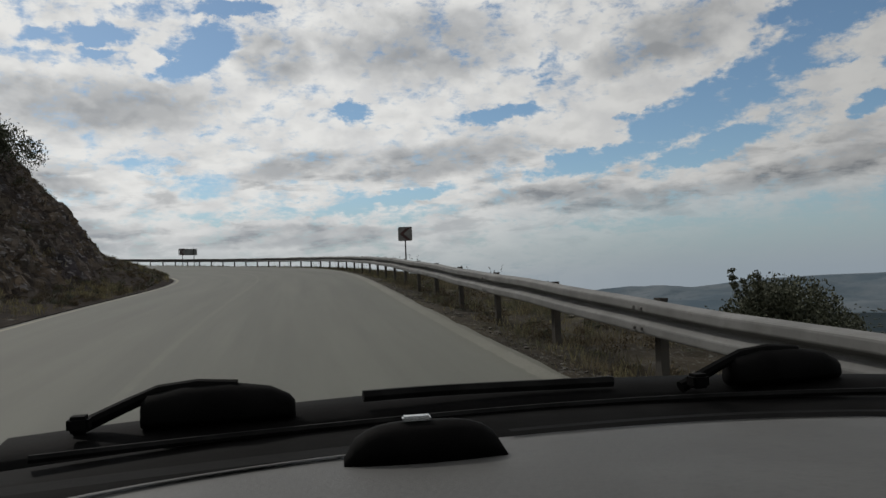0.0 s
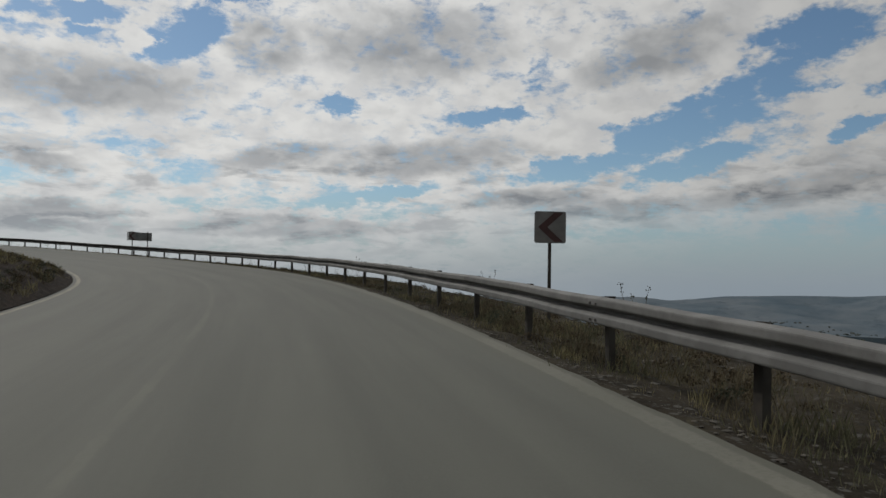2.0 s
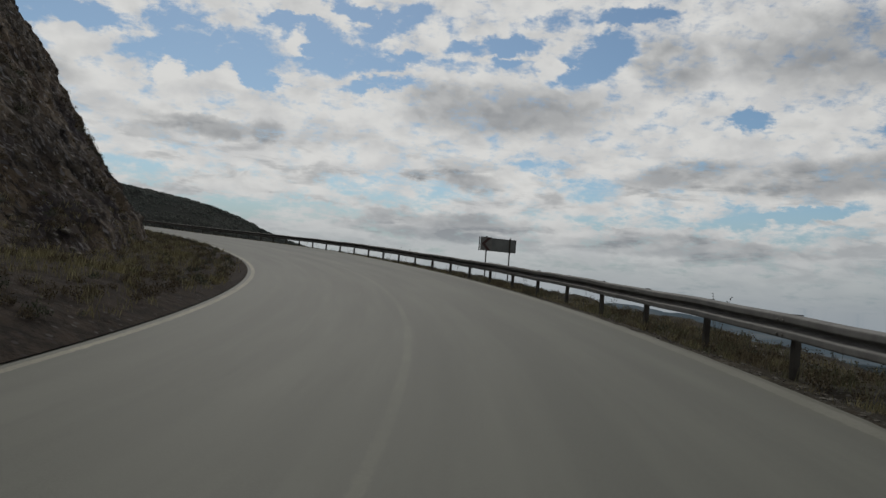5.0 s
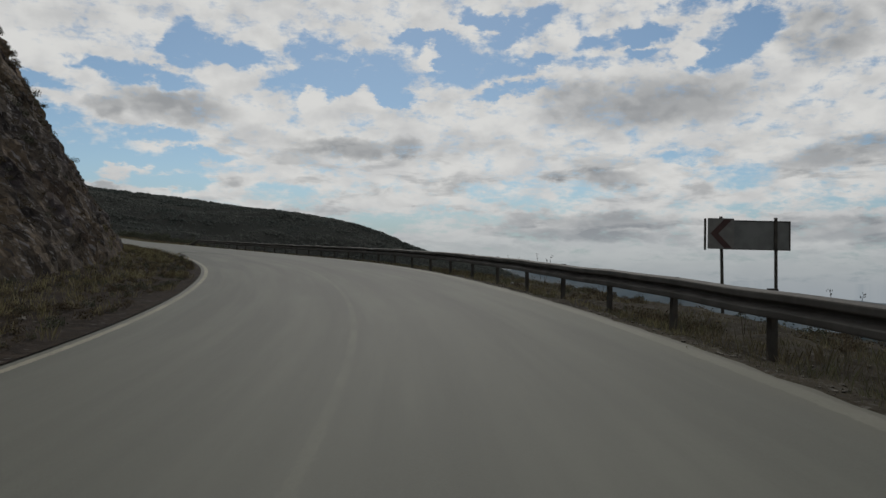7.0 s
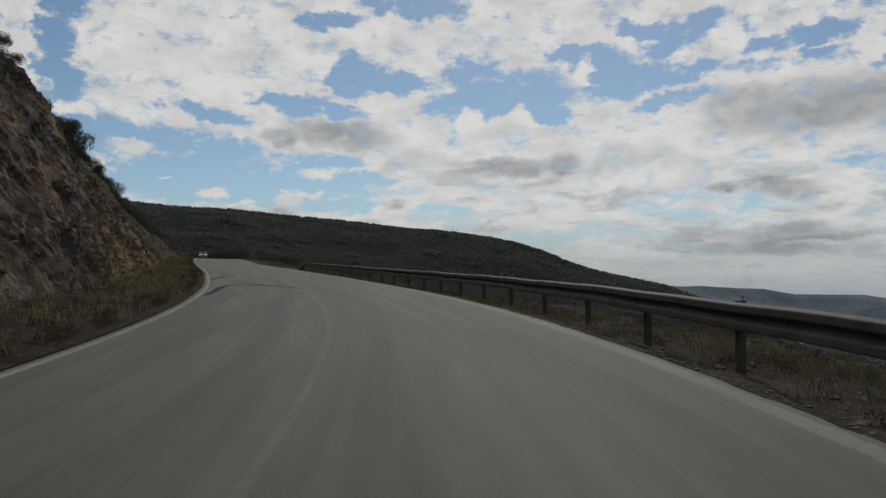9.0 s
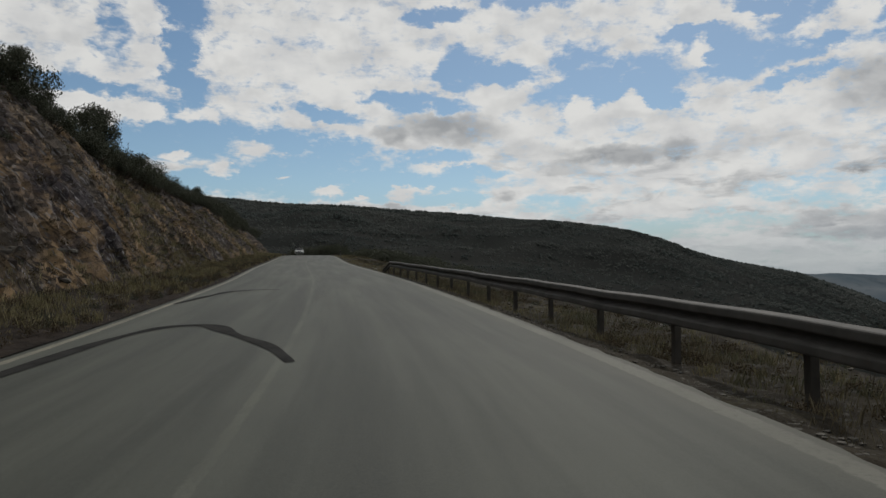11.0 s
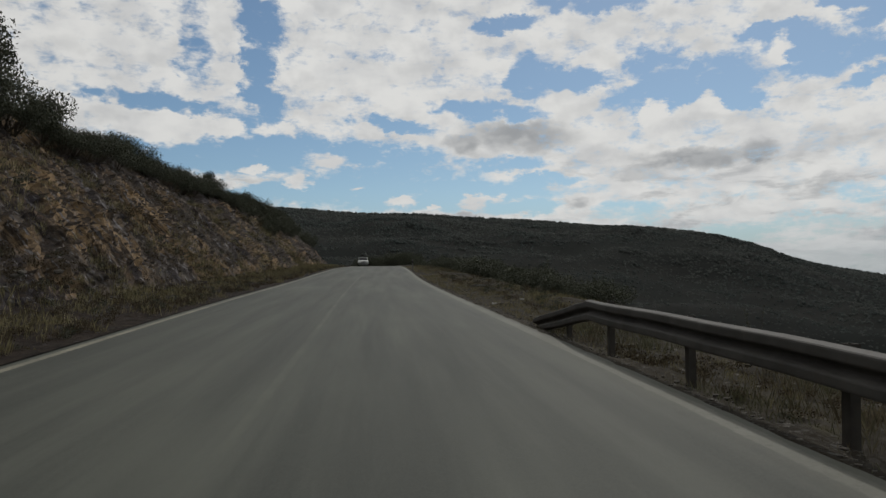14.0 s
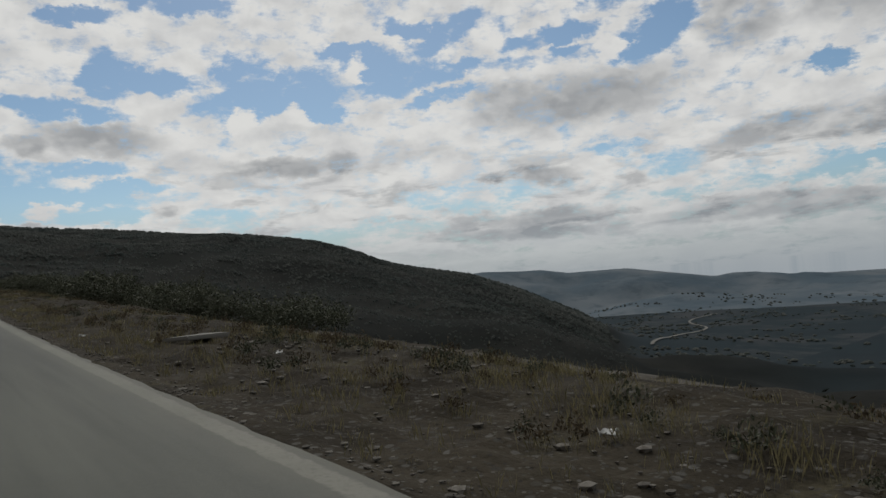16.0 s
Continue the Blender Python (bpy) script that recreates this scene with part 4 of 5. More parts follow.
def bush(seed, wide, tall, leaves, size, name="bush", label="dense dark green bush rooted in the stony slope", sprigs=0):
    rng = random.Random(seed)
    b = tagged(new(name), label, "bush")
    clumps = []
    bm = bmesh.new()
    for i in range(16):
        a, q = rng.uniform(0, 6.3), rng.random() ** 0.5
        x, y = 0.5 * wide * q * math.cos(a), 0.5 * wide * q * math.sin(a)
        z = tall * (0.25 + 0.62 * (1 - q * q) * rng.uniform(0.55, 1.0))
        clumps.append((x, y, z, 0.19 * wide * rng.uniform(0.7, 1.3)))
        rod(bm, (x * 0.1, y * 0.1, -0.25), (x * 0.7, y * 0.7, z * 0.85), 0.018 * tall, 0.006 * tall, 5)
    for i in range(sprigs):
        a = rng.uniform(0, 6.3)
        x, y = 0.35 * wide * math.cos(a), 0.35 * wide * math.sin(a)
        top = tall * rng.uniform(1.0, 1.32)
        rod(bm, (x * 0.6, y * 0.6, tall * 0.5), (x, y, top), 0.008 * tall, 0.003, 4)
        clumps += [(x * (0.8 + 0.2 * j / 5), y * (0.8 + 0.2 * j / 5), tall * 0.7 + (top - tall * 0.7) * j / 5, 0.03 * wide) for j in range(1, 6)]
    part("stem", bm, TWIG, b)
    v, f = leaf_cloud(rng, clumps, leaves // len(clumps), size)
    mesh_object("foliage", v, f, LEAF, b)
    return b


def sapling(seed):
    """A young broad-leaved tree: trunk, limbs and a loose crown."""
    rng = random.Random(seed)
    t = tagged(new("tree"), "small dark broad-leaved tree on the cutting's edge", "tree")
    bm = bmesh.new()
    tube_path = [(0, 0, -0.3), (0.05, 0.0, 0.5), (0.02, 0.06, 1.1)]
    for a, b, r in zip(tube_path[:-1], tube_path[1:], (0.07, 0.055)):
        rod(bm, a, b, r, r * 0.8, 7)
    part("trunk", bm, TWIG, t)
    clumps = []
    for i in range(24):
        a, q = rng.uniform(0, 6.3), rng.uniform(0.2, 0.9)
        z = rng.uniform(0.45, 2.6)
        w = 0.4 + 0.6 * (1 - abs(z - 1.4) / 1.3)
        x, y = q * w * math.cos(a), q * w * math.sin(a)
        clumps.append((x, y, z, rng.uniform(0.28, 0.55)))
        bm = bmesh.new()
        rod(bm, (0.02, 0.04, min(1.0, z * 0.5)), (x, y, z), 0.028, 0.008, 5)
        part("limb", bm, TWIG, t)
    v, f = leaf_cloud(rng, clumps, 230, 0.055)
    mesh_object("crown", v, f, LEAF, t)
    return t


def cut_top(s, back):
    """World place on the slope above the rock cutting, back metres behind its edge."""
    a = min(1.0, back / 12.0) * 0.45
    out, h = cut_slope(s, 0.80 + 0.20 * a)
    return on_road(s, float(left_line(s)) - 0.18 - out, h)


def on_cut(s, up):
    """World place on the rock face, up being 0 at its foot and 1 at its edge."""
    out, h = cut_slope(s, 0.22 + 0.58 * up)
    return on_road(s, float(left_line(s)) - 0.18 - out, h)


def build_bushes():
    kinds = [bush(11, 2.4, 1.6, 4400, 0.046, sprigs=0), bush(12, 2.0, 1.25, 3600, 0.042, sprigs=0), bush(13, 3.0, 1.9, 5600, 0.05, sprigs=1)]
    rng = random.Random(9)
    spots = []
    for s in np.arange(140, 250, 1.6):
        for _ in range(2):
            spots.append((s + rng.uniform(-1, 1), rng.uniform(0.6, 6.5), (1.25 if rng.random() < 0.2 else 1.0) * rng.uniform(0.5, 1.0)))
    tree = sapling(51)
    for i, (s, back, k) in enumerate(((138.5, 0.1, 0.8), (168.0, 6.5, 1.75), (165.5, 6.8, 1.4), (197.0, 0.6, 0.8))):
        p = cut_top(s, back)
        m = pose(p[0], p[1], p[2] - (0.15 if back < 2 else 0.6), 0, 0, 70 * i) @ Matrix.Diagonal((k, k, k, 1))
        o = tree if i == 0 else copy_thing(tree, m)
        o.matrix_basis = m
    p = on_cut(32.0, 0.50)
    copy_thing(tree, pose(p[0], p[1], p[2] - 0.1, 0, 0, 40) @ Matrix.Diagonal((0.95, 0.95, 0.95, 1)))
    for s, back, k in spots:
        p = cut_top(s, back)
        o = copy_thing(rng.choice(kinds), pose(p[0], p[1], p[2] - 0.15, 0, 0, rng.uniform(0, 360)) @ Matrix.Diagonal((k, k, k * rng.uniform(0.8, 1.05), 1)))
        tagged(o, group="bushes above the cutting")
    for s, up, k in ((29.5, 0.48, 0.40), (28.5, 0.56, 0.55), (27.5, 0.66, 0.7), (26.5, 0.8, 0.8), (30, 0.97, 0.8), (33, 1.0, 0.7), (24, 1.0, 1.0), (22, 0.9, 0.9), (32.4, 0.46, 1.15), (30.5, 0.5, 1.4), (36, 0.22, 0.22), (113, 1.0, 0.3), (122, 0.99, 0.5), (124, 1.0, 0.4), (129, 0.99, 0.35), (132, 1.0, 0.4), (135, 0.97, 0.4), (139, 0.95, 0.6), (141, 0.9, 0.8)):
        p = on_cut(s, up)
        tagged(copy_thing(rng.choice(kinds), pose(p[0], p[1], p[2] - 0.1, 0, 0, rng.uniform(0, 360)) @ Matrix.Diagonal((k, k, k, 1))), group="bushes above the cutting")
    for s in np.arange(205, 268, 2.2):
        p = on_cut(s, rng.uniform(0.35, 1.0))
        k = rng.uniform(0.7, 1.2)
        tagged(copy_thing(rng.choice(kinds), pose(p[0], p[1], p[2] - 0.15, 0, 0, rng.uniform(0, 360)) @ Matrix.Diagonal((k, k, k, 1))), group="bushes above the cutting")
    for s in np.arange(262, 297, 1.8):
        lat = rng.uniform(5.5, 8.5)
        p = on_road(s, lat, ground_right(s, lat))
        k = rng.uniform(1.0, 1.7)
        tagged(copy_thing(rng.choice(kinds), pose(p[0], p[1], p[2] - 0.2, 0, 0, rng.uniform(0, 360)) @ Matrix.Diagonal((k, k, k, 1))), group="bushes at the far bend")
    for s in np.arange(186, 262, 1.2):
        lat = rng.uniform(8.5, 17)
        p = on_road(s, lat, ground_right(s, lat))
        k = rng.uniform(0.8, 1.5)
        tagged(copy_thing(rng.choice(kinds), pose(p[0], p[1], p[2] - 0.2, 0, 0, rng.uniform(0, 360)) @ Matrix.Diagonal((k * 1.3, k * 1.3, k, 1))), group="bushes below the verge")
    big = bush(21, 2.2, 1.15, 22000, 0.034, "bush", "rounded dark bush behind the guardrail", sprigs=7)
    p = on_road(11.4, 9.75, ground_right(11.4, 9.75))
    big.matrix_basis = pose(p[0], p[1], p[2] - 0.12, 0, 0, 30)
    for i, o in enumerate(kinds):
        p = cut_top(142 + 9 * i, 2.0)
        o.matrix_basis = pose(p[0], p[1], p[2] - 0.15)
        tagged(o, group="bushes above the cutting")


build_bushes()


def build_grass():
    rng = random.Random(31)
    blade = [(-0.011, 0.0, 0.0), (0.011, 0.0, 0.0), (0.16, 0.02, 0.62), (0.42, 0.05, 1.0)]
    blade_f = [(0, 1, 2), (0, 2, 3)]
    rows = []

    def tuft(p, n, tall, spread):
        for _ in range(n):
            rows.append((p[0] + rng.gauss(0, spread), p[1] + rng.gauss(0, spread), p[2] - 0.03, rng.uniform(0, 6.3), tall * rng.uniform(0.4, 0.8), tall * rng.uniform(0.5, 1.2)))
    for _ in range(5200):
        s = rng.uniform(-10, 230)
        lat = RIGHT_EDGE + 0.25 + abs(rng.gauss(0, 1.6))
        if noise.fractal(Vector((s, lat, 1.0)) * 0.35, 1.0, 2.0, 3) < -0.15:
            continue
        tuft(on_road(s, lat, ground_right(s, lat)), rng.randint(9, 20), rng.uniform(0.06, 0.18), 0.06)
    for _ in range(3600):
        s, lat = rng.uniform(148, 240), RIGHT_EDGE + rng.uniform(0.9, 6.5)
        if noise.fractal(Vector((s, lat, 6.0)) * 0.30, 1.0, 2.0, 3) < -0.12:
            continue
        tuft(on_road(s, lat, ground_right(s, lat)), rng.randint(18, 34), rng.uniform(0.06, 0.20), 0.13)
    for _ in range(4600):
        s = rng.uniform(15, 240)
        foot = float(np.interp(s, CUT_AT, CUT_FOOT))
        u = 0.22 * min(1.25, 0.05 + abs(rng.gauss(0.55, 0.42)))
        if noise.fractal(Vector((s, u * 9, 4.0)) * 0.3, 1.0, 2.0, 3) < -0.1:
            continue
        out, h = cut_slope(s, u)
        tuft(on_road(s, float(left_line(s)) - 0.18 - out, h), rng.randint(9, 20), rng.uniform(0.10, 0.30), 0.08)
    for _ in range(1500):
        s = rng.uniform(60, 240)
        out, h = cut_slope(s, 0.22 * rng.uniform(0.35, 1.15))
        tuft(on_road(s, float(left_line(s)) - 0.18 - out, h), rng.randint(10, 22), rng.uniform(0.12, 0.32), 0.16)
    for _ in range(3000):
        s = rng.uniform(138, 225)
        out, h = cut_slope(s, rng.uniform(0.20, 0.70))
        if noise.fractal(Vector((s, h, 8.0)) * 0.35, 1.0, 2.0, 3) < -0.05:
            continue
        tuft(on_road(s, float(left_line(s)) - 0.18 - out, h - 0.05), rng.randint(10, 20), rng.uniform(0.14, 0.36), 0.16)
    under = []
    for _ in range(8200):
        s, lat = rng.uniform(0, 150), RIGHT_EDGE + 0.12 + 2.6 * rng.random() ** 1.2
        if noise.fractal(Vector((s, lat, 3.0)) * 0.45, 1.0, 2.0, 3) < -0.22:
            continue
        p = on_road(s, lat, ground_right(s, lat))
        tall = rng.uniform(0.07, 0.24) * min(1.0, 0.30 + (lat - RIGHT_EDGE))
        for _ in range(rng.randint(8, 15)):
            under.append((p[0] + rng.gauss(0, 0.09), p[1] + rng.gauss(0, 0.09), p[2] - 0.03, rng.uniform(0, 6.3), tall * rng.uniform(0.4, 0.9), tall * rng.uniform(0.5, 1.2)))
    many("brown_grass", blade, blade_f, under, STRAW, "dense low brown grass under the guardrail", "grass")
    many("dry_grass", blade, blade_f, rows, DRY, "tufts of dry yellow grass on the verges", "grass")


build_grass()


def build_low_scrub():
    """Knee-high dry brush behind the rail and along the foot of the rock."""
    rng = random.Random(63)
    v, f = leaf_cloud(rng, [(0, 0, 0.35, 0.45), (0.25, 0.1, 0.25, 0.3), (-0.2, 0.2, 0.3, 0.35)], 40, 0.07, 0.7)
    v = [tuple(q) for q in v]
    rows, dry = [], []
    for _ in range(3400):
        s = rng.uniform(2, 150)
        lat = 4.35 + abs(rng.gauss(0, 3.2))
        if noise.fractal(Vector((s, lat, 9.0)) * 0.4, 1.0, 2.0, 3) < -0.05:
            continue
        k = rng.uniform(0.12, 0.34)
        (rows if rng.random() < 0.12 else dry).append((*on_road(s, lat, ground_right(s, lat)), rng.uniform(0, 6.3), k, k * rng.uniform(0.6, 1.0)))
    for _ in range(3600):
        s, u = rng.uniform(20, 240), 0.02 + 0.32 * rng.random() ** 1.3
        out, h = cut_slope(s, u)
        k = rng.uniform(0.12, 0.36)
        (rows if rng.random() < 0.25 else dry).append((*on_road(s, float(left_line(s)) - 0.18 - out, h), rng.uniform(0, 6.3), k, k))
    for _ in range(2600):
        s, u = rng.uniform(20, 230), rng.uniform(0.25, 0.82)
        if noise.fractal(Vector((s, u * 14, 2.0)) * 0.22, 1.0, 2.0, 3) < 0.0:
            continue
        out, h = cut_slope(s, u)
        k = rng.uniform(0.18, 0.6)
        (rows if rng.random() < 0.3 else dry).append((*on_road(s, float(left_line(s)) - 0.18 - out, h - 0.1), rng.uniform(0, 6.3), k, k))
    for _ in range(500):
        s, lat = rng.uniform(150, 240), rng.uniform(5.2, 8.5)
        k = rng.uniform(0.12, 0.4)
        (rows if rng.random() < 0.3 else dry).append((*on_road(s, lat, ground_right(s, lat)), rng.uniform(0, 6.3), k, k))
    for _ in range(2600):
        s, lat = rng.uniform(146, 262), 6.5 + 30 * rng.random() ** 1.4
        if noise.fractal(Vector((s, lat * 2.5, 5.0)) * 0.11, 1.0, 2.0, 3) < 0.02 or abs(lat - 33.0) < 1.6:
            continue
        k = rng.uniform(0.15, 0.42)
        (rows if rng.random() < 0.4 else dry).append((*on_road(s, lat, ground_right(s, lat) - 0.05), rng.uniform(0, 6.3), k, k))
    many("low_scrub", v, f, rows, LEAF, "low dark green brush on the verges", "scrub")
    many("dry_scrub", v, f, dry, BRUSH, "low brown dry brush on the verges", "scrub")


build_low_scrub()


def weed(seed, tall, name="weed"):
    """A thin bare stalk with a few dark leaves."""
    rng = random.Random(seed)
    w = tagged(new(name), "thin dark weed with sparse leaves behind the guardrail", "weed")
    bm = bmesh.new()
    clumps = []
    for i in range(3):
        a = rng.uniform(0, 6.3)
        top = (0.22 * tall * math.cos(a), 0.22 * tall * math.sin(a), tall * rng.uniform(0.75, 1.0))
        rod(bm, (0, 0, -0.1), top, 0.008, 0.004, 4)
        clumps += [(top[0] * q, top[1] * q, top[2] * q, 0.06) for q in (0.7, 0.85, 0.97, 1.0)]
    part("stalk", bm, TWIG, w)
    v, f = leaf_cloud(rng, clumps, 4, 0.03)
    mesh_object("leaves", v, f, LEAF, w)
    return w


def build_weeds():
    kinds = [weed(41, 1.5), weed(42, 1.2), weed(43, 1.0)]
    rng = random.Random(8)
    spots = [(96.4, 10.0, 1.05), (21.5, 6.6, 0.55), (25.0, 7.0, 0.6), (17.5, 6.4, 0.5), (14.5, 6.8, 0.5), (36.0, 7.2, 0.6), (49.0, 7.0, 0.65), (56.0, 7.4, 0.7)]
    spots += [(s + rng.uniform(-0.8, 0.8), rng.uniform(5.4, 7.5), rng.uniform(0.3, 0.62)) for s in np.arange(10, 150, 2.6)]
    for i, (s, lat, k) in enumerate(spots):
        p = on_road(s, lat, ground_right(s, lat))
        m = pose(*p, 0, 0, rng.uniform(0, 360)) @ Matrix.Diagonal((k, k, k, 1))
        o = kinds[i] if i < 3 else copy_thing(kinds[i % 3], m)
        o.matrix_basis = m
        tagged(o, group="weeds behind the guardrail")


build_weeds()


# ---- loose stones ----
def stone_shape(seed):
    bm = bmesh.new()
    bmesh.ops.create_icosphere(bm, subdivisions=1, radius=1.0)
    rng = random.Random(seed)
    for v in bm.verts:
        v.co *= rng.uniform(0.65, 1.15)
        v.co.z *= 0.6
    bm.verts.index_update()
    out = [tuple(v.co) for v in bm.verts], [tuple(v.index for v in f.verts) for f in bm.faces]
    bm.free()
    return out


def build_stones():
    rng = random.Random(77)
    left, right = [], []
    for _ in range(3800):
        s = rng.uniform(8, 240)
        u = 0.22 * min(1.3, abs(rng.gauss(0.8, 0.3)))
        out, h = cut_slope(s, u)
        p = on_road(s, float(left_line(s)) - 0.3 - out, h)
        k = 0.035 + 0.16 * rng.random() ** 4
        left.append((p[0], p[1], p[2] - 0.25 * k, rng.uniform(0, 6.3), k, k))
    for _ in range(5200):
        s = rng.uniform(0, 230)
        lat = RIGHT_EDGE + 0.15 + abs(rng.gauss(0, 2.2))
        p = on_road(s, lat, ground_right(s, lat))
        k = 0.018 + 0.07 * rng.random() ** 4
        right.append((p[0], p[1], p[2] - 0.35 * k, rng.uniform(0, 6.3), k, k))
    for _ in range(6000):
        s, lat = rng.uniform(0, 200), RIGHT_EDGE + 0.02 + abs(rng.gauss(0, 0.28))
        k = 0.010 + 0.03 * rng.random() ** 3
        right.append((*on_road(s, lat, ground_right(s, lat) + 0.008), rng.uniform(0, 6.3), k, k))
    for _ in range(4200):
        s, lat = rng.uniform(146, 225), RIGHT_EDGE + 0.2 + 9 * rng.random() ** 1.5
        p = on_road(s, lat, ground_right(s, lat))
        k = 0.012 + 0.060 * rng.random() ** 6
        right.append((p[0], p[1], p[2] - 0.2 * k, rng.uniform(0, 6.3), k, k))
    for name, rows, seed in (("scree", left, 3), ("gravel", right, 4)):
        v, f = stone_shape(seed)
        many(name, v, f, rows, STONE, "loose grey and brown stones on the verge", "stones")


build_stones()


# ---- litter on the open verge ----
LITTER = surface("white litter", two((0.45, 0.45, 0.44), (0.62, 0.62, 0.60), 20.0), 0.7)


def scrap(seed):
    """A crumpled scrap of paper or plastic."""
    rng = random.Random(seed)
    bm = bmesh.new()
    bmesh.ops.create_grid(bm, x_segments=4, y_segments=4, size=0.055)
    for v in bm.verts:
        v.co += Vector((rng.uniform(-0.02, 0.02), rng.uniform(-0.02, 0.02), 0.03 + rng.uniform(-0.03, 0.03)))
    extra = bmesh.ops.extrude_face_region(bm, geom=list(bm.faces))
    bmesh.ops.translate(bm, verts=[g for g in extra["geom"] if isinstance(g, bmesh.types.BMVert)], vec=(0, 0, 0.006))
    me = bpy.data.meshes.new("litter")
    bm.to_mesh(me)
    bm.free()
    me.materials.append(LITTER)
    return tagged(new("litter", me), "crumpled white scrap of litter on the verge", "litter", "litter on the verge")


scraps = [scrap(i) for i in range(3)]
for i, (s, lat) in enumerate(((155.5, 4.5), (157.0, 5.6), (170.0, 4.6), (163.0, 5.8), (167.0, 5.2), (150.0, 4.8), (184.0, 4.7), (64.2, -4.9), (71.0, -6.4), (101.0, -5.2), (88.0, 5.2), (20.0, 5.0), (34.0, 5.1))):
    h = ground_right(s, lat) if lat > 0 else 0.08
    m = road_pose(s, lat, h + 0.02, 77 * i)
    o = scraps[i] if i < 3 else copy_thing(scraps[i % 3], m)
    o.matrix_basis = m


DIRT = surface("dry dirt", two((0.040, 0.035, 0.027), (0.062, 0.055, 0.043), 0.6, fine=(0.030, 0.026, 0.020), fine_scale=6.0), 0.95)
TRACK = surface("pale track", two((0.12, 0.115, 0.10), (0.17, 0.165, 0.15), 0.05), 0.95)


# ---- a dirt track on the terrace below, and a flat slab on the verge ----
def terrace_track():
    ss = np.arange(150, 262, 1.0)
    v = []
    for s in ss:
        mid = 33.0 + 0.8 * math.sin(s / 9.0)
        for d in (-0.9, -0.35, 0.35, 0.9):
            p = on_road(s, mid + d, ground_right(s, mid + d))
            v.append((p[0], p[1], p[2] + 0.22 * rough_noise(p, 3, 0.3) + 0.07 - 0.05 * abs(d)))
    o = mesh_object("dirt_track", v, grid_faces(len(ss), 4)[:, ::-1], DIRT)
    return tagged(o, "pale dirt track on the terrace below the road", "track", kind="structure")


terrace_track()


def slab():
    bm = bmesh.new()
    box(bm, (0.95, 0.62, 0.07), (0, 0, 0.01), 0.015)
    for v in bm.verts:
        v.co += 0.03 * noise.noise_vector(v.co * 3.0)
    me = bpy.data.meshes.new("slab")
    bm.to_mesh(me)
    bm.free()
    me.materials.append(TRACK)
    o = tagged(new("slab", me), "flat pale broken concrete slab lying on the verge", "slab")
    o.matrix_basis = road_pose(166.3, 5.75, ground_right(166.3, 5.75) + 0.06, 25)
    return o


slab()


# ---- a pale track on the valley floor ----
def valley_track():
    r = np.linspace(1250, 2500, 60)
    az = np.radians(30.5 - 6.0 * (r - 700) / 1800 + 1.2 * np.sin(r / 160))
    v = []
    for q, a in zip(r, az):
        for d in (-3.0, 3.0):
            x, y = CENTRE[0] - q * math.sin(a) + d * math.cos(a), CENTRE[1] + q * math.cos(a) + d * math.sin(a)
            v.append((x, y, land_height(x, y) + 2.0))
    o = mesh_object("valley_road", v, grid_faces(60, 2), TRACK)
    return tagged(o, "pale road winding along the valley floor", "road", kind="structure")


valley_track()


# ---- vehicles ----
BLACK_TRIM = surface("black plastic trim", two((0.0022, 0.0022, 0.0022), (0.0045, 0.0045, 0.0045), 12.0), 0.75, bump=0.15, bump_scale=90.0, spec=0.05)
DASH = surface("grained dark dashboard", two((0.052, 0.052, 0.050), (0.070, 0.070, 0.068), 4.0, fine=(0.032, 0.032, 0.031), fine_scale=60.0), 0.6, bump=0.25, bump_scale=120.0, spec=0.4)
RUBBER = surface("rubber", two((0.006, 0.006, 0.006), (0.012, 0.012, 0.012), 20.0), 0.85, spec=0.1)
GREY_PAINT = surface("grey car paint", two((0.10, 0.105, 0.11), (0.13, 0.135, 0.14), 3.0), 0.3, 0.4, spec=0.5)
WHITE_PAINT = surface("white car paint", two((0.62, 0.62, 0.60), (0.70, 0.70, 0.68), 2.0), 0.35, spec=0.5)
DARK_GLASS = surface("dark car window", two((0.012, 0.014, 0.016), (0.020, 0.022, 0.025), 2.0), 0.3, spec=0.2)
CHROME = surface("bright metal", two((0.55, 0.55, 0.55), (0.62, 0.62, 0.62), 8.0), 0.25, 0.9)
LAMP_GLASS = surface("headlamp glass", two((0.45, 0.45, 0.45), (0.60, 0.60, 0.60), 8.0), 0.15, spec=0.6)


def loft(bm, sections):
    """Joins rings of equal length into a closed skin."""
    rings = [[bm.verts.new(p) for p in ring] for ring in sections]
    n = len(rings[0])
    for a, b in zip(rings[:-1], rings[1:]):
        for j in range(n):
            bm.faces.new((a[j], a[(j + 1) % n], b[(j + 1) % n], b[j]))
    bm.faces.new(rings[0][::-1])
    bm.faces.new(rings[-1])
    return bm


def tube(bm, path, radii, sides=8):
    """A bent round bar along the path, closed at both ends."""
    path = [Vector(p) for p in path]
    rings = []
    for i, (p, r) in enumerate(zip(path, radii)):
        ahead = (path[min(i + 1, len(path) - 1)] - path[max(i - 1, 0)]).normalized()
        up = Vector((0, 0, 1)) if abs(ahead.z) < 0.9 else Vector((1, 0, 0))
        side = ahead.cross(up).normalized()
        up = side.cross(ahead)
        rings.append([p + side * (r * math.cos(q)) + up * (r * math.sin(q)) for q in np.linspace(0, 2 * math.pi, sides, endpoint=False)])
    return loft(bm, rings)


def rounded(ob):
    ob.data.polygons.foreach_set("use_smooth", [True] * len(ob.data.polygons))
    return ob


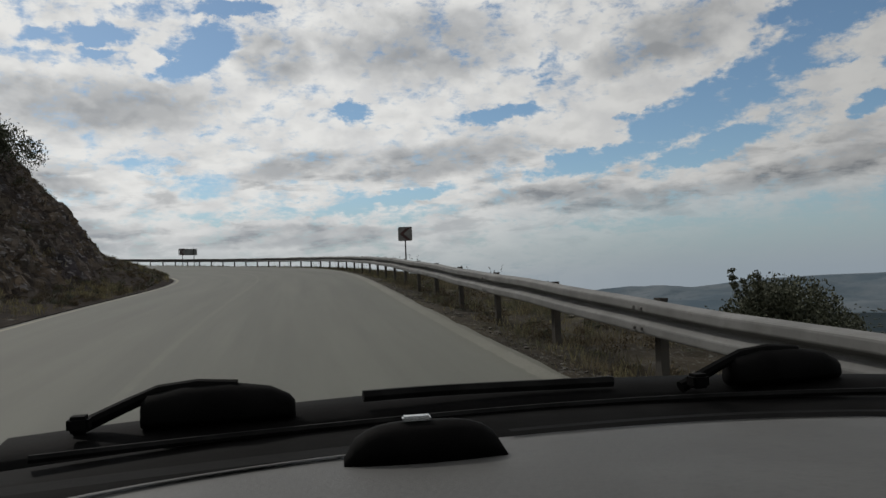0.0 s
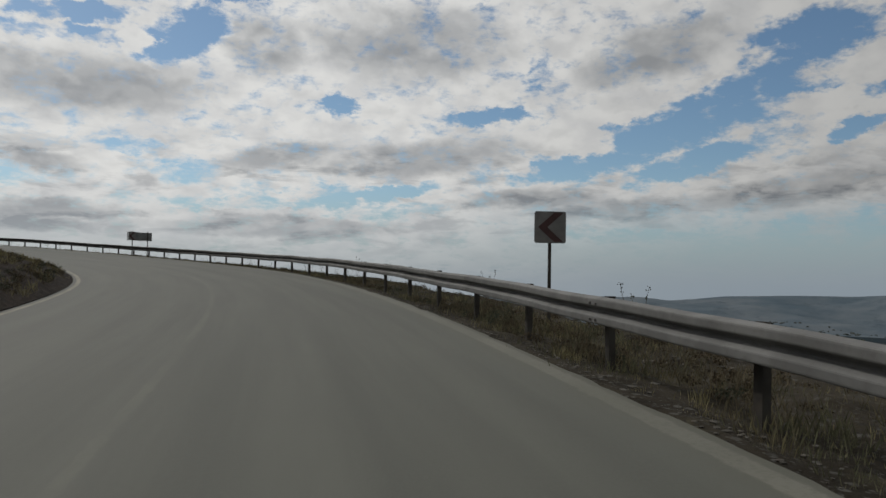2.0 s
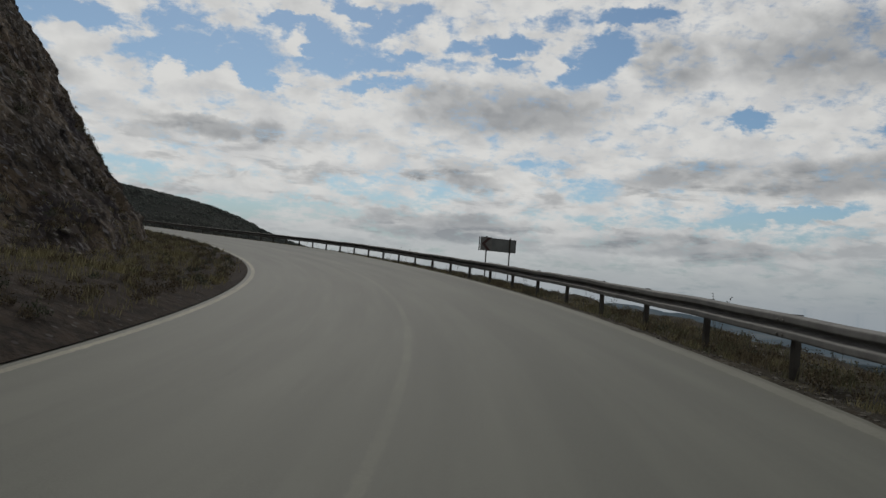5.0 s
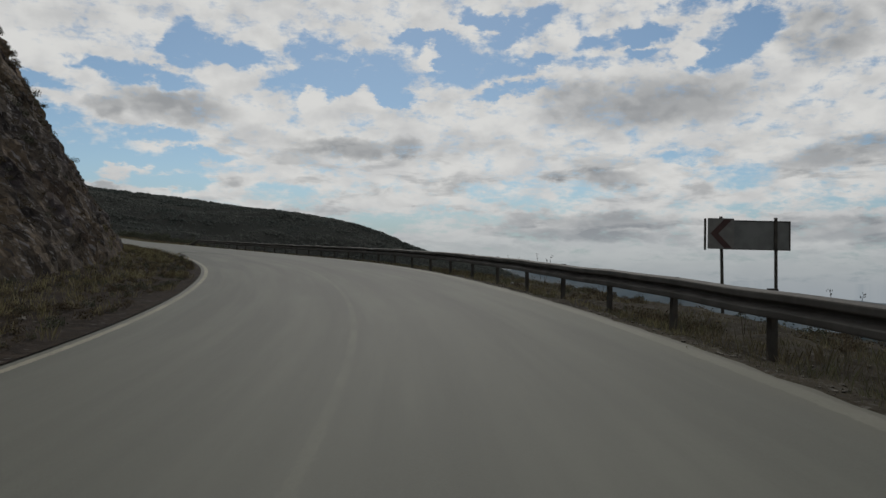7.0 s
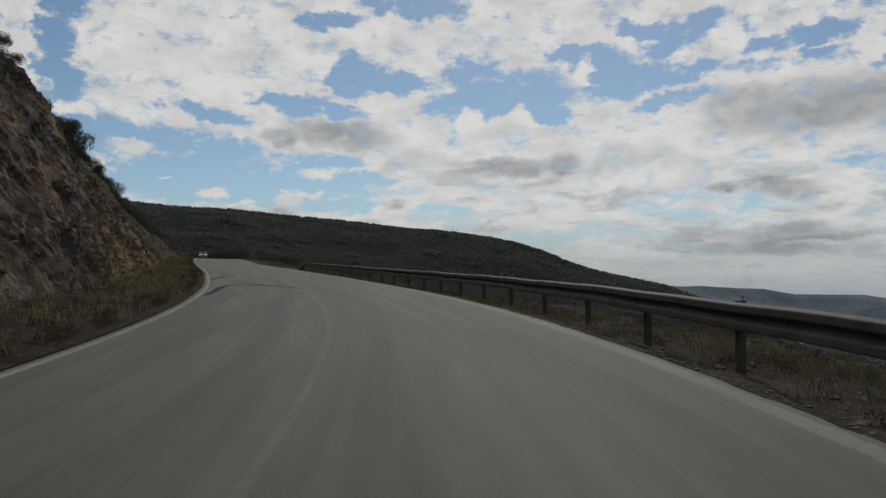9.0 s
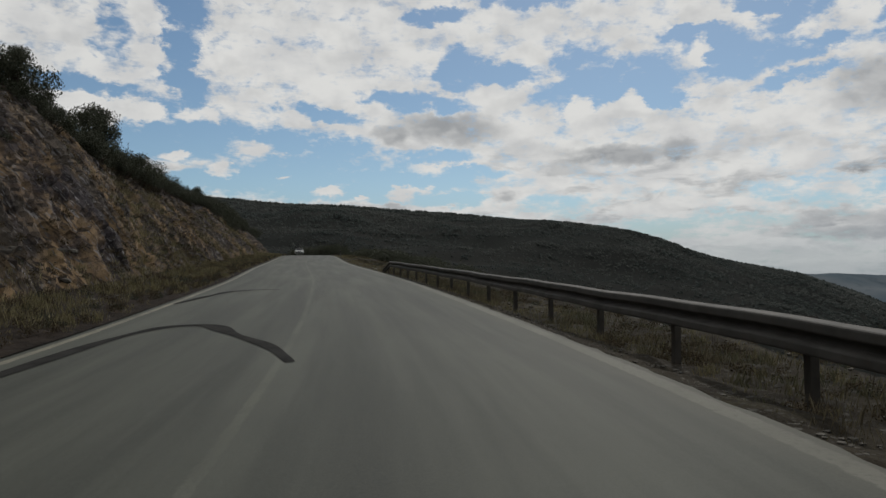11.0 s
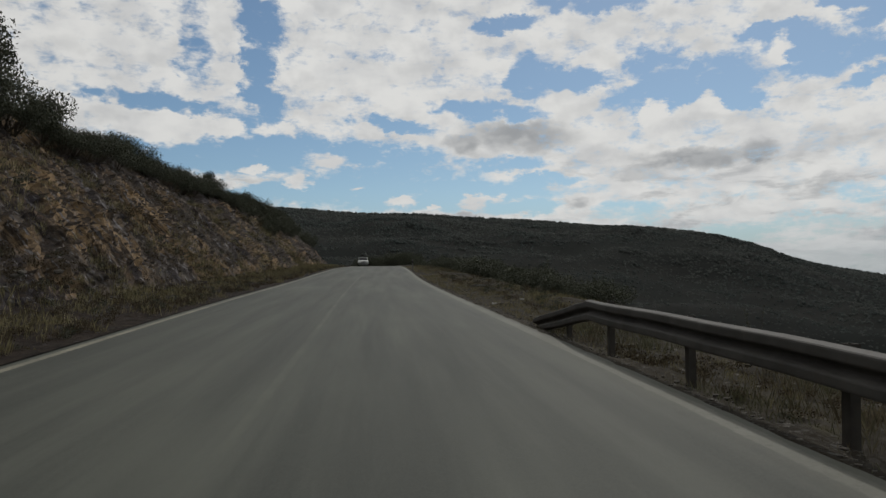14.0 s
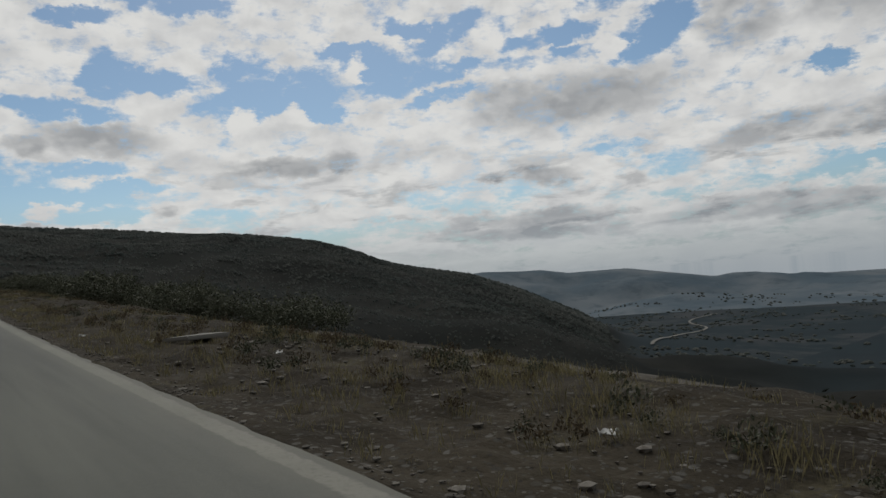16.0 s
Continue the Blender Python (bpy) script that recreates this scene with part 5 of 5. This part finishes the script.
def car_wheel(car, x, y, r=0.29, wide=0.17):
    bm = bmesh.new()
    rod(bm, (x - wide / 2, y, r), (x + wide / 2, y, r), r, r, 24)
    tyre = part("wheel", bm, RUBBER, car)
    bm = bmesh.new()
    rod(bm, (x - wide / 2 - 0.006, y, r), (x + wide / 2 + 0.006, y, r), r * 0.62, r * 0.60, 16)
    part("rim", bm, CHROME, tyre)


def section(y, half, low, high, crown=0.03):
    """A body cross-section at y: rounded below and above."""
    return [(-half * 0.92, y, low), (-half, y, low + 0.12), (-half, y, high - 0.10), (-half * 0.88, y, high), (0, y, high + crown), (half * 0.88, y, high), (half, y, high - 0.10), (half, y, low + 0.12), (half * 0.92, y, low)]


def oncoming_car():
    """A small boxy saloon; local y points forward, the ground at 0."""
    car = tagged(new("car"), "small white saloon car driving in the far lane", "car")
    bm = loft(bmesh.new(), [section(y, h, lo, hi) for y, h, lo, hi in ((2.0, 0.70, 0.32, 0.62), (1.9, 0.78, 0.22, 0.74), (1.2, 0.80, 0.2, 0.84), (0.6, 0.81, 0.2, 0.88), (-1.2, 0.81, 0.2, 0.90), (-1.95, 0.78, 0.24, 0.86), (-2.05, 0.72, 0.34, 0.72))])
    part("body", bm, WHITE_PAINT, car)
    bm = loft(bmesh.new(), [[(-w, y, z) for w, z in ((0.70, 0.86), (0.60, top))] + [(w, y, z) for w, z in ((0.60, top), (0.70, 0.86))] for y, top in ((0.72, 0.90), (0.15, 1.33), (-0.85, 1.34), (-1.45, 0.92))])
    part("cabin_glass", bm, DARK_GLASS, car)
    bm = bmesh.new()
    box(bm, (1.18, 1.02, 0.05), (0, -0.35, 1.355), 0.02)
    part("roof", bm, WHITE_PAINT, car)
    for x in (-0.62, 0.62):
        for y0, y1 in ((0.72, 0.15), (-1.45, -0.85)):
            bm = bmesh.new()
            rod(bm, (x * 1.08, y0, 0.90), (x * 0.98, y1, 1.34), 0.035, 0.03, 6)
            part("roof_pillar", bm, WHITE_PAINT, car)
        bm = bmesh.new()
        box(bm, (0.26, 0.04, 0.14), (x * 0.9, 1.985, 0.60), 0.015)
        part("headlight", bm, LAMP_GLASS, car)
    bm = bmesh.new()
    box(bm, (0.72, 0.03, 0.13), (0, 2.0, 0.60), 0.01)
    part("grille", bm, BLACK_TRIM, car)
    bm = bmesh.new()
    box(bm, (1.50, 0.12, 0.12), (0, 2.02, 0.40), 0.03)
    part("bumper", bm, BLACK_TRIM, car)
    for x in (-0.72, 0.72):
        for y in (1.30, -1.25):
            car_wheel(car, x, y)
    return car


oncoming = oncoming_car()
oncoming.matrix_basis = road_pose(252.0, -1.75, 0.0, 180.0)


def cabin_car():
    """The car at the start of the drive: local x right, y forward, z up from the road; its windscreen opening is clear."""
    mid, eye = 0.40, 1.265
    car = tagged(new("car"), "grey car with black dashboard and windscreen wipers, at the lane's start", "car")

    def bow(x, y, sag=0.17):
        """The windscreen's foot bows forward in the middle."""
        return y - sag * (0.45 if x < mid else 1.0) * ((x - mid) / 0.75) ** 2
    xs = np.linspace(mid - 0.72, mid + 0.72, 25)
    # padded top, gently rounded, with its front edge rolled down
    v = []
    prof = ((0.36, -0.42), (0.38, -0.30), (0.42, -0.245), (0.52, -0.228), (0.75, -0.220), (0.97, -0.222), (1.020, -0.226), (1.035, -0.240))
    for x in xs:
        for y, z in prof:
            v.append((x, bow(x, y, 0.17 * min(1.0, y)), eye + z - 0.02 * ((x - mid) / 0.72) ** 4))
    o = mesh_object("dashboard", v, grid_faces(len(xs), len(prof)), DASH, car, smooth=True)
    tagged(o, "grained dark grey dashboard top")
    # slot for the demister, and the seam of the lid beside it
    v = [(x, bow(x, y), eye - 0.2165) for x in np.linspace(mid - 0.72, mid - 0.26, 14) for y in (0.978, 1.022)]
    mesh_object("demister_slot", v, grid_faces(14, 2), BLACK_TRIM, car)
    v = [(x, bow(x, y), eye - 0.2165 - 0.02 * ((x - mid) / 0.72) ** 4) for x in np.linspace(mid - 0.06, mid + 0.70, 20) for y in (1.008, 1.026)]
    mesh_object("demister_slot", v, grid_faces(20, 2), BLACK_TRIM, car)
    # black strip below the glass, and the cowl with the wiper spindles outside
    for name, rows, label in (("screen_surround", ((1.037, -0.250), (1.06, -0.236), (1.12, -0.225), (1.17, -0.215), (1.185, -0.232)), "black windscreen surround"),
                              ("cowl", ((1.186, -0.226), (1.20, -0.208), (1.25, -0.196), (1.30, -0.192), (1.36, -0.205), (1.37, -0.24)), "black plastic wiper cowl")):
        v = [(x, bow(x, y), eye + z - 0.012 * ((x - mid) / 0.72) ** 2) for x in np.linspace(mid - 0.76, mid + 0.76, 25) for y, z in rows]
        mesh_object(name, v, grid_faces(25, len(rows)), BLACK_TRIM, car, smooth=True)
    v = [(x, bow(x, 1.163), eye - 0.2145) for x in np.linspace(mid - 0.7, mid + 0.7, 24)]
    bm = bmesh.new()
    tube(bm, v, [0.006] * len(v), 6)
    part("glass_seal", bm, RUBBER, car)
    # wipers: a bent arm into a moulded cover, and the parked blade
    for cx in (-0.065, 0.905):
        wiper_y = bow(cx, 1.235)
        bm = bmesh.new()
        tube(bm, [(cx - 0.205, wiper_y, eye - 0.200), (cx - 0.13, wiper_y, eye - 0.168), (cx - 0.085, wiper_y, eye - 0.150), (cx - 0.03, wiper_y, eye - 0.145), (cx + 0.03, wiper_y, eye - 0.150)], [0.011, 0.010, 0.009, 0.009, 0.009], 8)
        arm = part("wiper_arm", bm, BLACK_TRIM, car)
        bm = bmesh.new()
        rings = []
        for t, hw, top in ((-0.11, 0.020, 0.016), (-0.10, 0.030, 0.028), (-0.05, 0.034, 0.037), (0.02, 0.034, 0.036), (0.08, 0.028, 0.026), (0.108, 0.020, 0.012), (0.116, 0.010, 0.002)):
            rings.append([(cx + t, wiper_y + hw * math.cos(q), eye - 0.192 + (0.012 + top) * max(0.0, math.sin(q)) ** 0.8 - 0.012 * max(0.0, -math.sin(q))) for q in np.linspace(0, 2 * math.pi, 12, endpoint=False)])
        loft(bm, rings)
        rounded(part("spindle_cover", bm, BLACK_TRIM, arm))
        bm = bmesh.new()
        box(bm, (0.030, 0.03, 0.024), (cx - 0.19, wiper_y - 0.03, eye - 0.186), 0.005)
        part("washer_jet", bm, BLACK_TRIM, car)
    v = [(x, bow(x, 1.225), eye - 0.186 + 0.003 * math.sin(8 * x)) for x in np.linspace(0.16, 0.60, 10)]
    bm = bmesh.new()
    tube(bm, v, [0.010] * len(v), 6)
    part("wiper_blade", bm, RUBBER, car)
    # shell: bonnet, sills, roof and pillars
    v = []
    for x in np.linspace(mid - 0.78, mid + 0.78, 17):
        for y, z in ((1.372, -0.235), (1.55, -0.245), (1.9, -0.30), (2.2, -0.38), (2.38, -0.50), (2.40, -0.62)):
            v.append((x, bow(x, y, 0.15), eye + z - 0.05 * ((x - mid) / 0.78) ** 4))
    mesh_object("bonnet", v, grid_faces(17, 6), GREY_PAINT, car, smooth=True)
    bm = loft(bmesh.new(), [[(mid + p[0], p[1], p[2]) for p in section(y, h, lo, hi, 0.0)] for y, h, lo, hi in ((2.36, 0.70, 0.30, 0.62), (2.2, 0.80, 0.20, 0.74), (1.2, 0.82, 0.18, 0.80), (-1.6, 0.82, 0.18, 0.78), (-1.8, 0.76, 0.28, 0.62))])
    part("body", bm, GREY_PAINT, car)
    for side in (-1, 1):
        bm = bmesh.new()
        foot, head = (mid + side * 0.80, 1.02, eye - 0.24), (mid + side * 0.56, 0.12, eye + 0.27)
        tube(bm, [foot, head], [0.055, 0.045], 8)
        part("windscreen_pillar", bm, BLACK_TRIM, car)
        bm = bmesh.new()
        box(bm, (0.05, 2.6, 0.26), (mid + side * 0.795, -0.30, eye - 0.37), 0.02)
        part("door_top", bm, GREY_PAINT, car)
    bm = bmesh.new()
    box(bm, (1.16, 1.7, 0.05), (mid, -0.74, eye + 0.29), 0.02)
    part("roof", bm, GREY_PAINT, car)
    for side in (-1, 1):
        bm = bmesh.new()
        tube(bm, [(mid + side * 0.78, -1.7, eye - 0.45), (mid + side * 0.57, -1.5, eye + 0.28)], [0.05, 0.045], 8)
        part("rear_pillar", bm, GREY_PAINT, car)
    for x in (mid - 0.70, mid + 0.70):
        for y in (1.75, -1.1):
            car_wheel(car, x, y)
    car.matrix_basis = pose(*on_road(0.0, EYE_LAT, 0.0), 0, 0, math.degrees(heading(0.0)))
    gauge = tagged(new("dash_ornament"), "low black domed ornament sitting on the dashboard", "ornament")
    bm = bmesh.new()
    rings = []
    for t in np.linspace(-1, 1, 15):
        h = 0.043 * (1 - abs(t) ** 3.6) ** 0.62 + 0.004
        rings.append([(0.102 * t, 0.035 * (1 - 0.4 * t * t) * math.cos(q), h * max(0.0, math.sin(q)) ** 0.7) for q in np.linspace(0, 2 * math.pi, 14, endpoint=False)])
    loft(bm, rings)
    rounded(part("shell", bm, BLACK_TRIM, gauge))
    bm = bmesh.new()
    box(bm, (0.036, 0.016, 0.006), (-0.01, 0.0, 0.050), 0.002)
    part("clip", bm, CHROME, gauge)
    gauge.matrix_basis = car.matrix_basis @ pose(0.198, 0.93, eye - 0.222, 0, 0, -6)
    return car


EYE_LAT = 1.43
cabin_car()
